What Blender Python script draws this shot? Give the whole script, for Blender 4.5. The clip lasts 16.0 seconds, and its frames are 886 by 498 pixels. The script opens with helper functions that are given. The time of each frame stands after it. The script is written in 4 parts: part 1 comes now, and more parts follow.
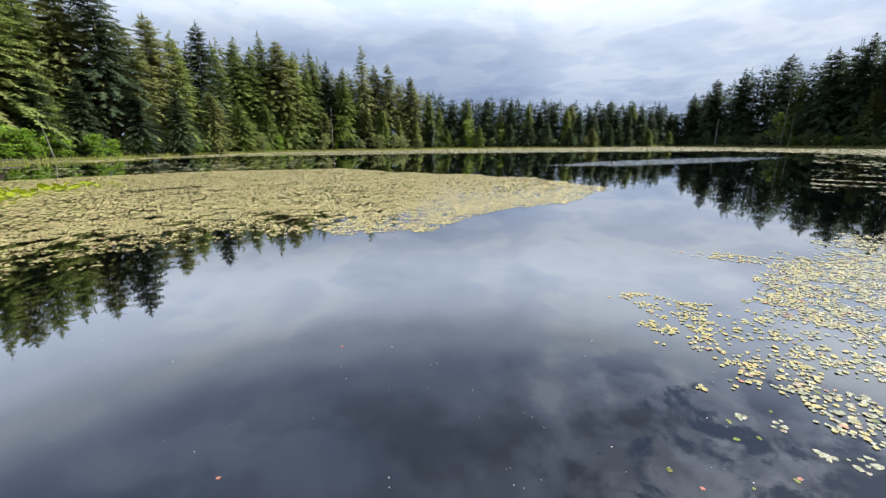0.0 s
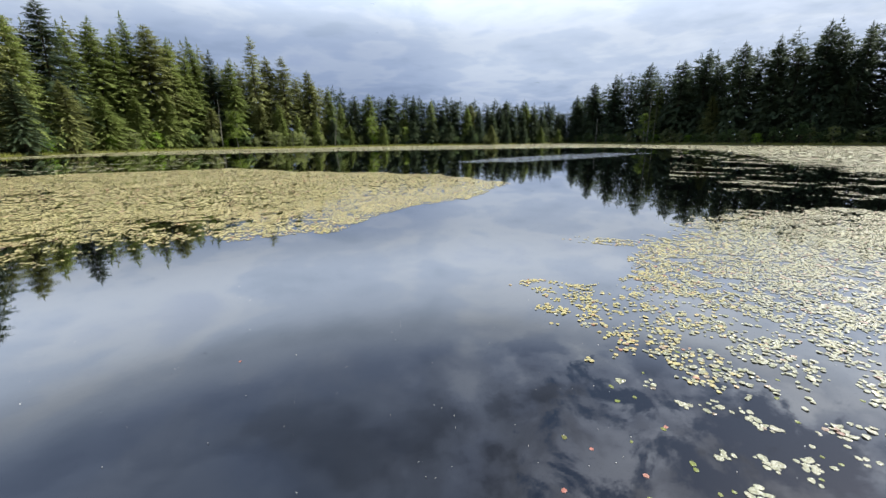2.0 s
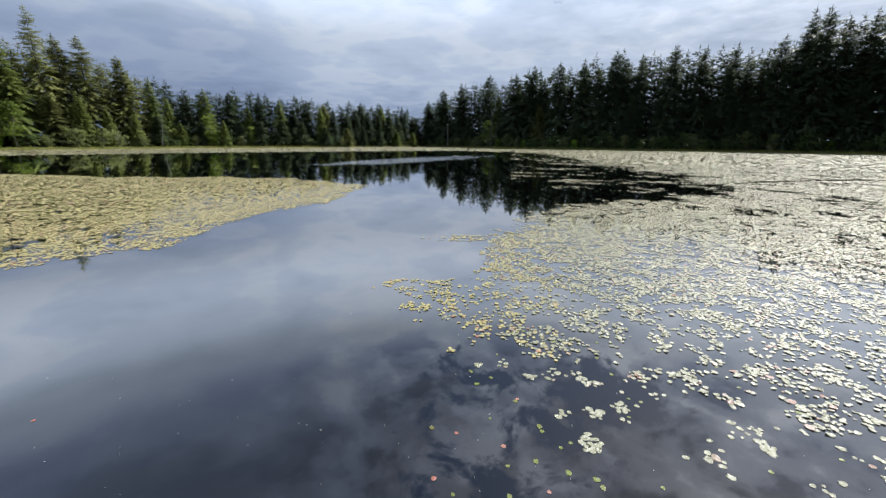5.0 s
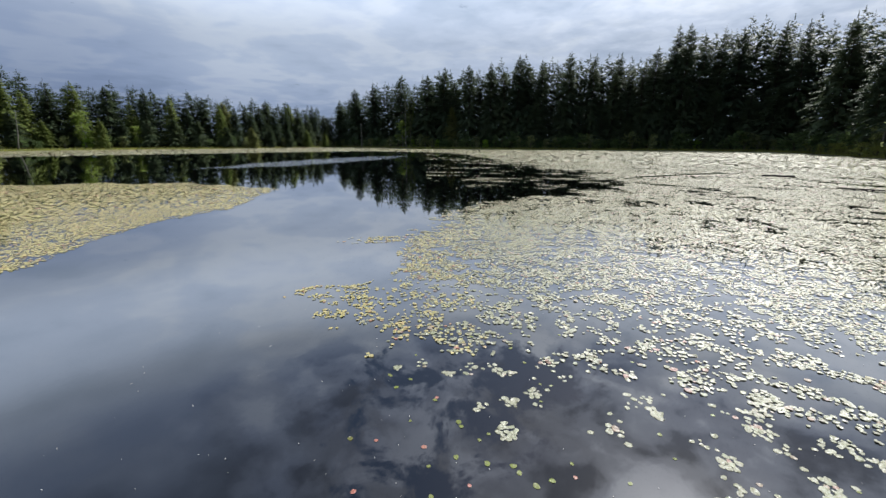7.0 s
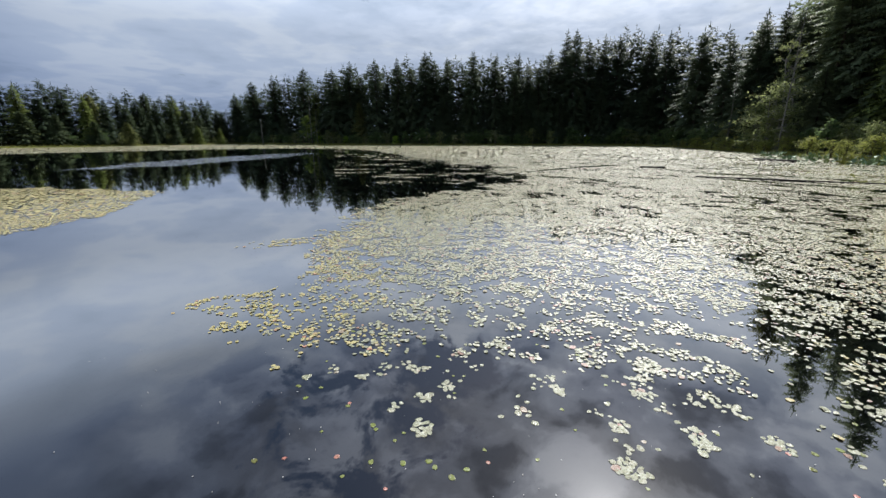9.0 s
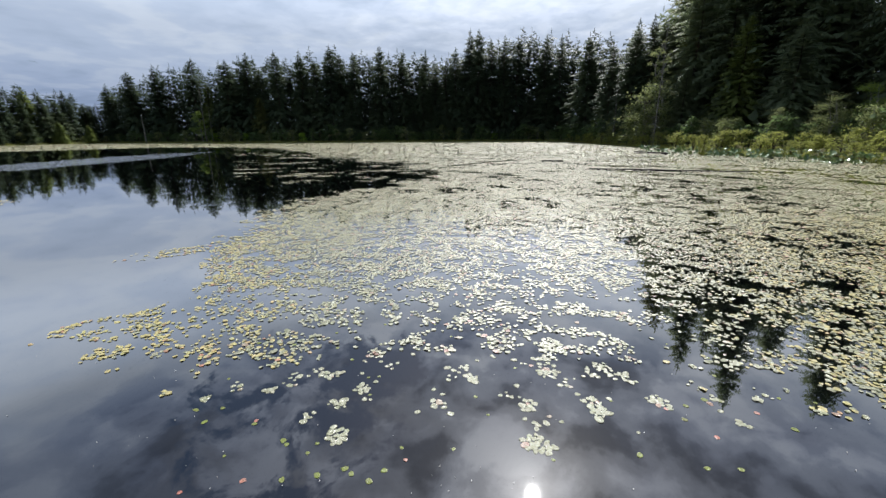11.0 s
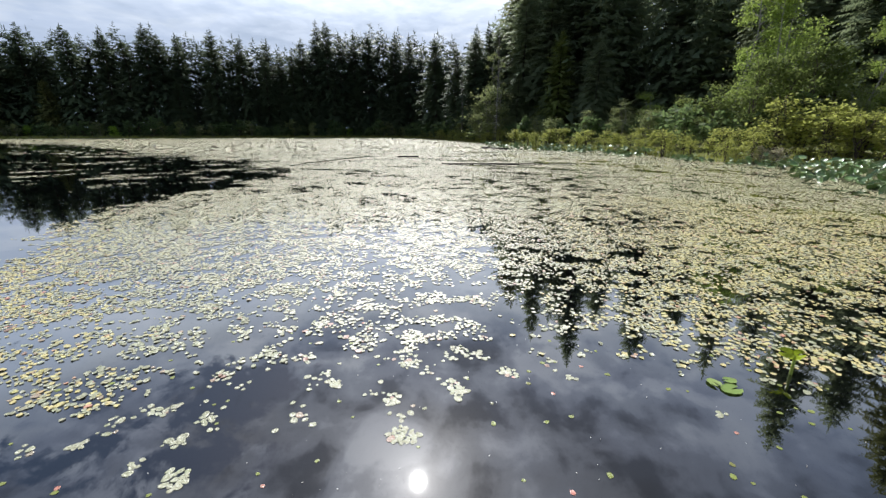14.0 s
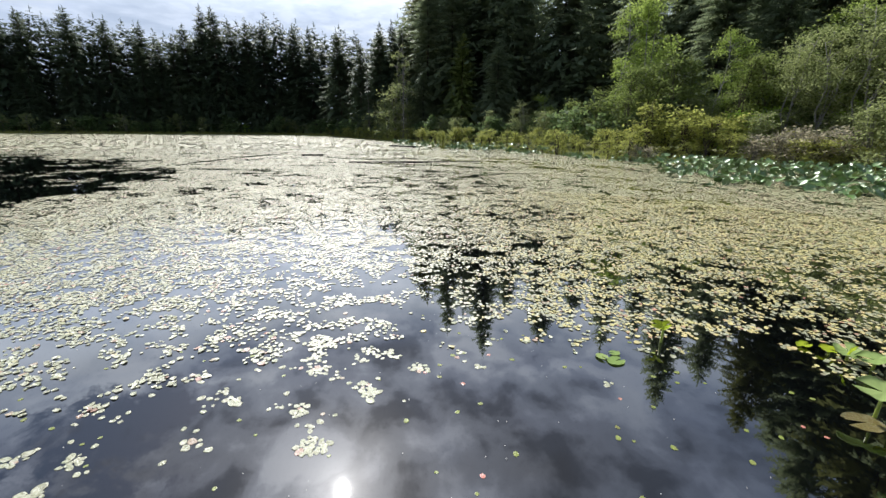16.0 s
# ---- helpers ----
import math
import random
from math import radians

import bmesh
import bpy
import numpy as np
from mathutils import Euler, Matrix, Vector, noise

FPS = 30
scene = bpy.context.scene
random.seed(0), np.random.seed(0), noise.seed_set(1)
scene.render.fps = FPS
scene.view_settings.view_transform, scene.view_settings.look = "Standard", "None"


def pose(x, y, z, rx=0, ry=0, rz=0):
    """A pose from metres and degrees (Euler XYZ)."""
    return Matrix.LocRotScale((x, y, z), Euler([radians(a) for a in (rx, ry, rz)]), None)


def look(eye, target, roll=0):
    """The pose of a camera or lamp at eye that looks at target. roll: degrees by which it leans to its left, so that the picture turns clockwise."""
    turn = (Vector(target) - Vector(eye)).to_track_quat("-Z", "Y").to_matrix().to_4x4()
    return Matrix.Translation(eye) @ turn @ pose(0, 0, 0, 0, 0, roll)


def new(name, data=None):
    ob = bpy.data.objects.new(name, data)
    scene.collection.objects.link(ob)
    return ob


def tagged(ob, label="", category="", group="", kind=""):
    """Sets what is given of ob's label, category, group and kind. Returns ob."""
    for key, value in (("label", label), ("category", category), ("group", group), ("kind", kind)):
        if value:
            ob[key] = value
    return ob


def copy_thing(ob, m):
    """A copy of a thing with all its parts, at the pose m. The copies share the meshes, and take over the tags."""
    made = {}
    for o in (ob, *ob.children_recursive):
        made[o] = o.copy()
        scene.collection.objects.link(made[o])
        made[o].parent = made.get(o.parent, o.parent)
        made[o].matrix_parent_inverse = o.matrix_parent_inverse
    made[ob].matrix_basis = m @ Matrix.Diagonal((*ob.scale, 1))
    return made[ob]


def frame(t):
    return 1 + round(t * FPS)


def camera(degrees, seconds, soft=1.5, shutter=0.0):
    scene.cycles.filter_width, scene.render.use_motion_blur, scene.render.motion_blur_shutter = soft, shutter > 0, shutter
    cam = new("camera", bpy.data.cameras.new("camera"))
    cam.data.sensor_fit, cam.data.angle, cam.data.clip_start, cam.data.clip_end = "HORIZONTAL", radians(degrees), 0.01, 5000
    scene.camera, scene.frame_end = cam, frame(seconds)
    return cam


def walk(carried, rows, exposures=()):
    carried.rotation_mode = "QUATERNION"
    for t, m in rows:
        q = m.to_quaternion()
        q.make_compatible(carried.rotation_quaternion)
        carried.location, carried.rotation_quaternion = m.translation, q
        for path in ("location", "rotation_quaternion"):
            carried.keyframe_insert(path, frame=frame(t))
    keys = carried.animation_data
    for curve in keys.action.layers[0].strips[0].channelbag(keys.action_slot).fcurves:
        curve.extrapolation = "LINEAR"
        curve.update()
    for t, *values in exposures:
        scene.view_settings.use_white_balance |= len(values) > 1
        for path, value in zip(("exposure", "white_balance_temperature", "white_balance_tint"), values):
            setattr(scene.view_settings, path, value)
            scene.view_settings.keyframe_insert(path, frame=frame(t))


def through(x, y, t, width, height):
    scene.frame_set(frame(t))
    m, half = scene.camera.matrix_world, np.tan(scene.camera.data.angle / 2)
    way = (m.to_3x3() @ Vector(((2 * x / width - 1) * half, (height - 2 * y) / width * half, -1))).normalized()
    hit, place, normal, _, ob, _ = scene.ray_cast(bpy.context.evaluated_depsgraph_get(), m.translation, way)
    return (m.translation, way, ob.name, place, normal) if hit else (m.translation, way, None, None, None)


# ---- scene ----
cam = camera(95.3, 16.0, 1.5)
PATH = [
    (0.0, pose(-0.139, 0.331, 2.2, 75.25, 0.45, -4.54)),
    (0.5, pose(-0.119, 0.327, 2.2, 75.24, 0.43, -7.53)),
    (1.0, pose(-0.108, 0.302, 2.2, 75.09, 0.44, -11.00)),
    (1.5, pose(-0.084, 0.303, 2.2, 74.88, 0.42, -14.34)),
    (2.0, pose(-0.059, 0.310, 2.2, 74.81, 0.49, -17.53)),
    (2.5, pose(-0.044, 0.315, 2.2, 74.79, 0.60, -20.70)),
    (3.0, pose(-0.028, 0.311, 2.2, 74.72, 0.68, -23.97)),
    (3.5, pose(-0.016, 0.309, 2.2, 74.68, 0.52, -27.25)),
    (4.0, pose(-0.016, 0.296, 2.2, 74.90, 0.12, -30.64)),
    (6.5, pose(0.063, 0.249, 2.2, 75.15, -0.21, -45.62)),
    (7.0, pose(0.088, 0.242, 2.2, 75.21, -0.11, -48.53)),
    (7.5, pose(0.117, 0.237, 2.2, 75.13, -0.03, -51.45)),
    (8.0, pose(0.138, 0.225, 2.2, 75.01, -0.10, -54.59)),
    (8.5, pose(0.161, 0.203, 2.2, 74.81, -0.07, -57.73)),
    (9.0, pose(0.177, 0.190, 2.2, 74.70, 0.07, -60.80)),
    (11.5, pose(0.240, 0.083, 2.2, 74.06, 0.36, -75.99)),
    (12.0, pose(0.249, 0.065, 2.2, 73.92, 0.26, -79.26)),
    (12.5, pose(0.270, 0.052, 2.2, 73.81, 0.01, -82.63)),
    (13.0, pose(0.275, 0.034, 2.2, 73.73, -0.12, -85.99)),
    (13.5, pose(0.270, 0.007, 2.2, 73.69, -0.10, -89.15)),
    (14.0, pose(0.267, -0.014, 2.2, 73.65, -0.15, -92.27)),
    (14.5, pose(0.269, -0.025, 2.2, 73.62, -0.36, -95.55)),
    (15.0, pose(0.268, -0.045, 2.2, 73.56, -0.42, -98.79)),
    (15.5, pose(0.268, -0.067, 2.2, 73.52, -0.65, -101.92)),
    (16.0, pose(0.259, -0.095, 2.2, 73.50, -0.77, -104.72)),
]
walk(cam, PATH, exposures=[(0.0, 0.27, 6300, 10), (4.0, -0.02, 6200, 10), (8.0, -0.22, 6120, 10), (12.5, -0.02, 6120, 10), (16.0, 0.18, 6120, 10)])

# ---- world, sun, exposure ----
SUN_BEARING, SUN_ELEVATION = 88.0, 46.2


def bearing(b, r=1.0, z=0.0):
    """A point r metres from the origin at b degrees to the right of +y."""
    return Vector((r * math.sin(radians(b)), r * math.cos(radians(b)), z))


sun_way = bearing(SUN_BEARING, math.cos(radians(SUN_ELEVATION)), math.sin(radians(SUN_ELEVATION)))
sun = new("sun", bpy.data.lights.new("sun", "SUN"))
sun.matrix_basis = look(sun_way * 100, (0, 0, 0))
sun.data.energy, sun.data.angle, sun.data.color = 5.8, radians(1.2), (1.0, 0.96, 0.89)


def nodes_of(tree):
    """Short forms for adding nodes to a tree: add(type, operation, inputs) and calc(op, a, b)."""
    def put(socket, value):
        if isinstance(value, bpy.types.NodeSocket):
            tree.links.new(value, socket)
        else:
            socket.default_value = value

    def add(kind, operation=None, **inputs):
        node = tree.nodes.new(kind)
        if operation:
            node.operation = operation
        for key, value in inputs.items():
            put(node.inputs[int(key[1:]) if key[0] == "i" and key[1:].isdigit() else key.replace("_", " ")], value)
        return node

    def calc(op, a, b=0.0, clamp=False):
        node = tree.nodes.new("ShaderNodeMath")
        node.operation, node.use_clamp = op, clamp
        put(node.inputs[0], a), put(node.inputs[1], b)
        return node.outputs[0]

    def ramp(fac, stops, smooth=False):
        node = tree.nodes.new("ShaderNodeValToRGB")
        node.color_ramp.interpolation = "EASE" if smooth else "LINEAR"
        while len(node.color_ramp.elements) < len(stops):
            node.color_ramp.elements.new(0.5)
        for element, (place, colour) in zip(node.color_ramp.elements, stops):
            element.position = place
            element.color = (*colour, 1) if isinstance(colour, tuple) else (colour, colour, colour, 1)
        put(node.inputs[0], fac)
        return node.outputs[0]

    def mix(fac, a, b, blend="MIX"):
        node = tree.nodes.new("ShaderNodeMix")
        node.data_type, node.blend_type = "RGBA", blend
        put(node.inputs[0], fac)
        put(node.inputs[6], (*a, 1) if isinstance(a, tuple) else a)
        put(node.inputs[7], (*b, 1) if isinstance(b, tuple) else b)
        return node.outputs[2]

    def noise_at(vector, scale, detail=4.0, rough=0.55, distort=0.0):
        node = add("ShaderNodeTexNoise", None, Vector=vector, Scale=scale, Detail=detail, Roughness=rough, Distortion=distort)
        return node.outputs[0]
    return add, calc, ramp, mix, noise_at


world = bpy.data.worlds.new("overcast_sky")
scene.world = world
world.use_nodes = True
world.node_tree.nodes.clear()
add, calc, ramp, mix, noise_at = nodes_of(world.node_tree)
way = add("ShaderNodeTexCoord").outputs["Generated"]
split = add("ShaderNodeSeparateXYZ", None, Vector=way)
height = calc("MAXIMUM", split.outputs[2], 0.0)
flat = calc("ADD", height, 0.10)
plane = add("ShaderNodeCombineXYZ", None, X=calc("DIVIDE", split.outputs[0], flat), Y=calc("DIVIDE", split.outputs[1], flat), Z=0.3).outputs[0]
sky = add("ShaderNodeTexSky")
sky.sky_type, sky.sun_disc, sky.sun_elevation, sky.sun_rotation = "NISHITA", False, radians(SUN_ELEVATION), radians(SUN_BEARING)
clear = add("ShaderNodeVectorMath", "SCALE", i0=sky.outputs[0], Scale=0.055).outputs[0]
billow = noise_at(plane, 1.3, 5.0, 0.48, 0.3)
wisps = noise_at(plane, 3.2, 5.0, 0.50, 0.3)
body = calc("ADD", calc("MULTIPLY", billow, 0.68), calc("MULTIPLY", wisps, 0.32))
shade = ramp(body, [(0.36, (0.64, 0.75, 0.92)), (0.47, (0.73, 0.84, 1.02)), (0.56, (0.87, 0.96, 1.09)), (0.68, (0.76, 0.86, 1.04))], True)
glow = add("ShaderNodeVectorMath", "DOT_PRODUCT", i0=way, i1=tuple(sun_way)).outputs["Value"]
glow = calc("MAXIMUM", glow, 0.0)
halo = calc("ADD", calc("MULTIPLY", calc("POWER", glow, 5.0), 0.45), calc("MULTIPLY", calc("POWER", glow, 70.0), 0.6))
disc = calc("ADD", calc("MULTIPLY", calc("POWER", glow, 160.0), 0.65), calc("MULTIPLY", calc("POWER", glow, 900.0), 1.3))
lift = ramp(height, [(0.04, 0.46), (0.18, 0.66), (0.30, 0.93), (0.38, 0.86), (0.45, 0.58), (0.52, 0.38), (0.64, 0.29), (0.85, 0.22)], True)
# the clouds across from the sun are lit from the front
front = add("ShaderNodeVectorMath", "DOT_PRODUCT", i0=way, i1=tuple(bearing(-15, math.cos(radians(25)), math.sin(radians(25))))).outputs["Value"]
front = calc("MULTIPLY", ramp(front, [(0.35, 0.0), (0.95, 1.0)], True), ramp(height, [(0.19, 0.0), (0.34, 1.0), (0.42, 0.7), (0.56, 0.0)], True))
lift = calc("MULTIPLY", lift, calc("ADD", 1.0, calc("MULTIPLY", front, 0.22)))
# a darker bank of cloud lies low over the far end of the lake
bank = add("ShaderNodeVectorMath", "DOT_PRODUCT", i0=way, i1=tuple(bearing(-6, math.cos(radians(6)), math.sin(radians(6))))).outputs["Value"]
bank = calc("MULTIPLY", ramp(bank, [(0.87, 0.0), (0.98, 1.0)], True), ramp(height, [(0.14, 1.0), (0.38, 0.0)], True))
lift = calc("MULTIPLY", lift, calc("ADD", 1.0, calc("MULTIPLY", bank, -0.30)))
puffs = ramp(noise_at(plane, 2.6, 4.0, 0.5, 0.2), [(0.36, 0.68), (0.50, 0.95), (0.62, 1.22)], True)
high = ramp(height, [(0.42, 0.0), (0.62, 1.0)], True)
lift = calc("MULTIPLY", lift, calc("ADD", calc("MULTIPLY", high, puffs), calc("SUBTRACT", 1.0, high)))
# the clouds near the sun are lumpy
fluff = ramp(noise_at(plane, 5.0, 6.0, 0.52, 0.2), [(0.36, 0.48), (0.50, 0.92), (0.64, 1.4)], True)
lumpy = calc("MULTIPLY", ramp(glow, [(0.45, 0.0), (0.78, 1.0)], True), ramp(height, [(0.40, 0.0), (0.52, 1.0)], True))
lift = calc("MULTIPLY", lift, calc("ADD", 1.0, calc("MULTIPLY", lumpy, calc("SUBTRACT", fluff, 1.0))))
cloud = mix(1.0, shade, add("ShaderNodeCombineXYZ", None, X=lift, Y=lift, Z=lift).outputs[0], "MULTIPLY")
# thick cloud high up is bluer
cloud = mix(ramp(lift, [(0.25, 1.0), (0.75, 0.0)], True), cloud, mix(1.0, cloud, (0.84, 0.94, 1.16), "MULTIPLY"))
# the thin cloud round the sun lets its warm light through
halo = calc("ADD", calc("MULTIPLY", halo, calc("ADD", -0.12, calc("MULTIPLY", fluff, 1.05))), disc)
warm = add("ShaderNodeCombineXYZ", None, X=halo, Y=calc("MULTIPLY", halo, 0.94), Z=calc("MULTIPLY", halo, 0.87)).outputs[0]
cloud = mix(1.0, cloud, warm, "ADD")
# the cloud cover breaks up in the part of the sky ahead and high
broken_way = bearing(64, math.cos(radians(44)), math.sin(radians(44)))
broken = add("ShaderNodeVectorMath", "DOT_PRODUCT", i0=way, i1=tuple(broken_way)).outputs["Value"]
broken = calc("MULTIPLY", ramp(broken, [(0.84, 0.0), (0.95, 1.0)], True), ramp(height, [(0.38, 0.0), (0.54, 1.0)], True))
broken = calc("MULTIPLY", broken, ramp(glow, [(0.92, 1.0), (0.985, 0.0)], True))
opening = calc("SUBTRACT", noise_at(plane, 4.6, 12.0, 0.66, 0.3), calc("SUBTRACT", calc("MULTIPLY", broken, 0.265), 0.05))
opening = calc("ADD", opening, calc("MULTIPLY", calc("SUBTRACT", billow, 0.5), 0.25))
gaps = ramp(opening, [(0.27, 0.0), (0.38, 1.0)], True)
bg = add("ShaderNodeBackground", None, Color=mix(gaps, clear, cloud), Strength=1.0)
add("ShaderNodeOutputWorld", None, Surface=bg.outputs[0])


# ---- materials ----
def material(name):
    mat = bpy.data.materials.new(name)
    mat.use_nodes = True
    mat.node_tree.nodes.clear()
    return mat, nodes_of(mat.node_tree)


def foliage(name, dark, mid, light, through=0.25, rough=0.55):
    """Leaves or needles: the colour varies from tree to tree and from spray to spray, and some light comes through."""
    mat, (add, calc, ramp, mix, noise_at) = material(name)
    tree_random = add("ShaderNodeObjectInfo").outputs["Random"]
    geo = add("ShaderNodeNewGeometry")
    patch = noise_at(geo.outputs["Position"], 0.35, 3.0)
    fac = calc("ADD", calc("MULTIPLY", tree_random, 0.45), calc("MULTIPLY", geo.outputs["Random Per Island"], 0.35))
    fac = calc("ADD", fac, calc("MULTIPLY", patch, 0.35))
    colour = ramp(fac, [(0.15, dark), (0.5, mid), (0.95, light)])
    shader = add("ShaderNodeBsdfPrincipled", None, Base_Color=colour, Roughness=rough, Specular_IOR_Level=0.08)
    leaf = add("ShaderNodeBsdfTranslucent", None, Color=mix(0.5, colour, light))
    both = add("ShaderNodeMixShader", None, i0=through, i1=shader.outputs[0], i2=leaf.outputs[0])
    add("ShaderNodeOutputMaterial", None, Surface=both.outputs[0])
    return mat


def bark(name, dark, light):
    mat, (add, calc, ramp, mix, noise_at) = material(name)
    place = add("ShaderNodeTexCoord").outputs["Object"]
    long = add("ShaderNodeMapping", None, Vector=place, Scale=(6, 6, 0.8)).outputs[0]
    fac = calc("ADD", calc("MULTIPLY", noise_at(long, 2.0, 6.0), 0.7), calc("MULTIPLY", noise_at(place, 0.7, 3.0), 0.3))
    bump = add("ShaderNodeBump", None, Strength=0.6, Distance=0.03, Height=fac)
    shader = add("ShaderNodeBsdfPrincipled", None, Base_Color=ramp(fac, [(0.3, dark), (0.7, light)]), Roughness=0.9, Normal=bump.outputs[0])
    add("ShaderNodeOutputMaterial", None, Surface=shader.outputs[0])
    return mat


def pad_material(name, dry, fresh, ripe, rough, gloss=0.8, crinkle=0.45):
    """Floating leaves: yellow-green with browned and reddened ones among them, a waxy gloss and fine veins."""
    mat, (add, calc, ramp, mix, noise_at) = material(name)
    geo = add("ShaderNodeNewGeometry")
    info = add("ShaderNodeObjectInfo").outputs["Random"]
    one = calc("FRACT", calc("ADD", geo.outputs["Random Per Island"], info))
    colour = ramp(one, [(0.0, fresh), (0.45, dry), (0.78, mix_of(dry, fresh, 0.5)), (0.93, dry), (0.985, ripe)])
    drift = noise_at(geo.outputs["Position"], 0.22, 4.0)
    colour = mix(calc("MULTIPLY", ramp(drift, [(0.42, 0.0), (0.62, 1.0)]), 0.30), colour, fresh)
    leaf = add("ShaderNodeTexVoronoi", None, Vector=geo.outputs["Position"], Scale=8.0)
    tone = add("ShaderNodeSeparateColor", None, Color=leaf.outputs["Color"]).outputs[0]
    colour = mix(calc("MULTIPLY", tone, 0.30), colour, (0.21, 0.19, 0.09))
    spots = noise_at(geo.outputs["Position"], 95.0, 4.0)
    colour = mix(calc("MULTIPLY", ramp(spots, [(0.52, 0.0), (0.62, 1.0)]), 0.7), colour, (0.13, 0.13, 0.05))
    relief = noise_at(geo.outputs["Position"], 70.0, 5.0, 0.7)
    bump = add("ShaderNodeBump", None, Strength=crinkle, Distance=0.006, Height=relief)
    # the wax is worn off in blotches
    worn = ramp(noise_at(geo.outputs["Position"], 60.0, 3.0), [(0.45, 0.0), (0.57, 1.0)])
    dull = calc("ADD", rough, calc("MULTIPLY", worn, 0.28))
    shine = calc("MULTIPLY", calc("SUBTRACT", 1.0, calc("MULTIPLY", worn, 0.6)), gloss)
    shader = add("ShaderNodeBsdfPrincipled", None, Base_Color=colour, Roughness=dull, IOR=1.75, Specular_IOR_Level=shine, Normal=bump.outputs[0])
    add("ShaderNodeOutputMaterial", None, Surface=shader.outputs[0])
    return mat


def mix_of(a, b, f):
    return tuple(p + (q - p) * f for p, q in zip(a, b))


# Shade is put into the fir colour, sunlight into hemlock and dry fir.
BACKLIT_FIR = foliage("backlit_fir_needles", (0.036, 0.056, 0.034), (0.070, 0.098, 0.052), (0.12, 0.15, 0.075), 0.18)
# Lighter copy of the fir: brightens the shaded wood behind the near bank.
BRIGHTENED_FIR = foliage("brightened_fir_needles", (0.11, 0.145, 0.085), (0.19, 0.235, 0.13), (0.27, 0.31, 0.17), 0.5)
SUNLIT_HEMLOCK = foliage("sunlit_hemlock_needles", (0.105, 0.142, 0.038), (0.195, 0.24, 0.068), (0.28, 0.33, 0.10), 0.3)
SUNLIT_DRYFIR = foliage("sunlit_dry_fir_needles", (0.115, 0.130, 0.045), (0.20, 0.215, 0.075), (0.27, 0.285, 0.105), 0.25)
ALDER = foliage("alder_leaves", (0.10, 0.14, 0.03), (0.23, 0.31, 0.07), (0.38, 0.47, 0.12), 0.6)
MAPLE = foliage("vine_maple_leaves", (0.065, 0.095, 0.028), (0.14, 0.185, 0.052), (0.25, 0.30, 0.09), 0.55)
WILLOW = foliage("willow_leaves", (0.11, 0.135, 0.055), (0.23, 0.265, 0.105), (0.38, 0.42, 0.18), 0.58)
HARDHACK = foliage("hardhack_leaves", (0.19, 0.21, 0.05), (0.33, 0.355, 0.085), (0.47, 0.49, 0.14), 0.6)
SALAL = foliage("understorey_leaves", (0.06, 0.10, 0.04), (0.12, 0.18, 0.07), (0.21, 0.28, 0.11), 0.5)
BRIGHT = foliage("fresh_shrub_leaves", (0.13, 0.23, 0.03), (0.24, 0.39, 0.05), (0.36, 0.52, 0.08), 0.45)
SEDGE = foliage("sedge_blades", (0.16, 0.18, 0.04), (0.29, 0.31, 0.07), (0.42, 0.43, 0.12), 0.4)
TWIGS = foliage("withered_leaves", (0.19, 0.165, 0.11), (0.33, 0.295, 0.20), (0.48, 0.44, 0.31), 0.6)
BARK = bark("conifer_bark", (0.03, 0.022, 0.017), (0.13, 0.10, 0.08))
PALE_BARK = bark("alder_bark", (0.12, 0.11, 0.10), (0.36, 0.34, 0.31))
DEADWOOD = bark("weathered_deadwood", (0.09, 0.085, 0.075), (0.25, 0.235, 0.21))
WETWOOD = bark("wet_log", (0.015, 0.012, 0.010), (0.06, 0.05, 0.04))
# Pad colours hold the sun's glare: paler towards the sun, golden away from it.
FRESH_GLARE_PAD = pad_material("glare_paled_fresh_pads", (0.36, 0.355, 0.235), (0.31, 0.335, 0.185), (0.38, 0.17, 0.13), 0.32, 1.0, 1.0)
PAD = pad_material("water_shield_pads", (0.47, 0.42, 0.25), (0.42, 0.42, 0.20), (0.46, 0.18, 0.14), 0.42, 0.9, 0.25)
GOLD_PAD = pad_material("golden_water_shield_pads", (0.62, 0.50, 0.21), (0.53, 0.49, 0.17), (0.52, 0.20, 0.15), 0.42, 0.7, 0.5)
SPATTERDOCK = pad_material("pond_lily_leaves", (0.11, 0.24, 0.045), (0.09, 0.20, 0.035), (0.26, 0.34, 0.07), 0.28, 1.0, 0.2)
RED_PAD = pad_material("reddened_pad", (0.45, 0.12, 0.09), (0.50, 0.16, 0.12), (0.35, 0.10, 0.08), 0.45)


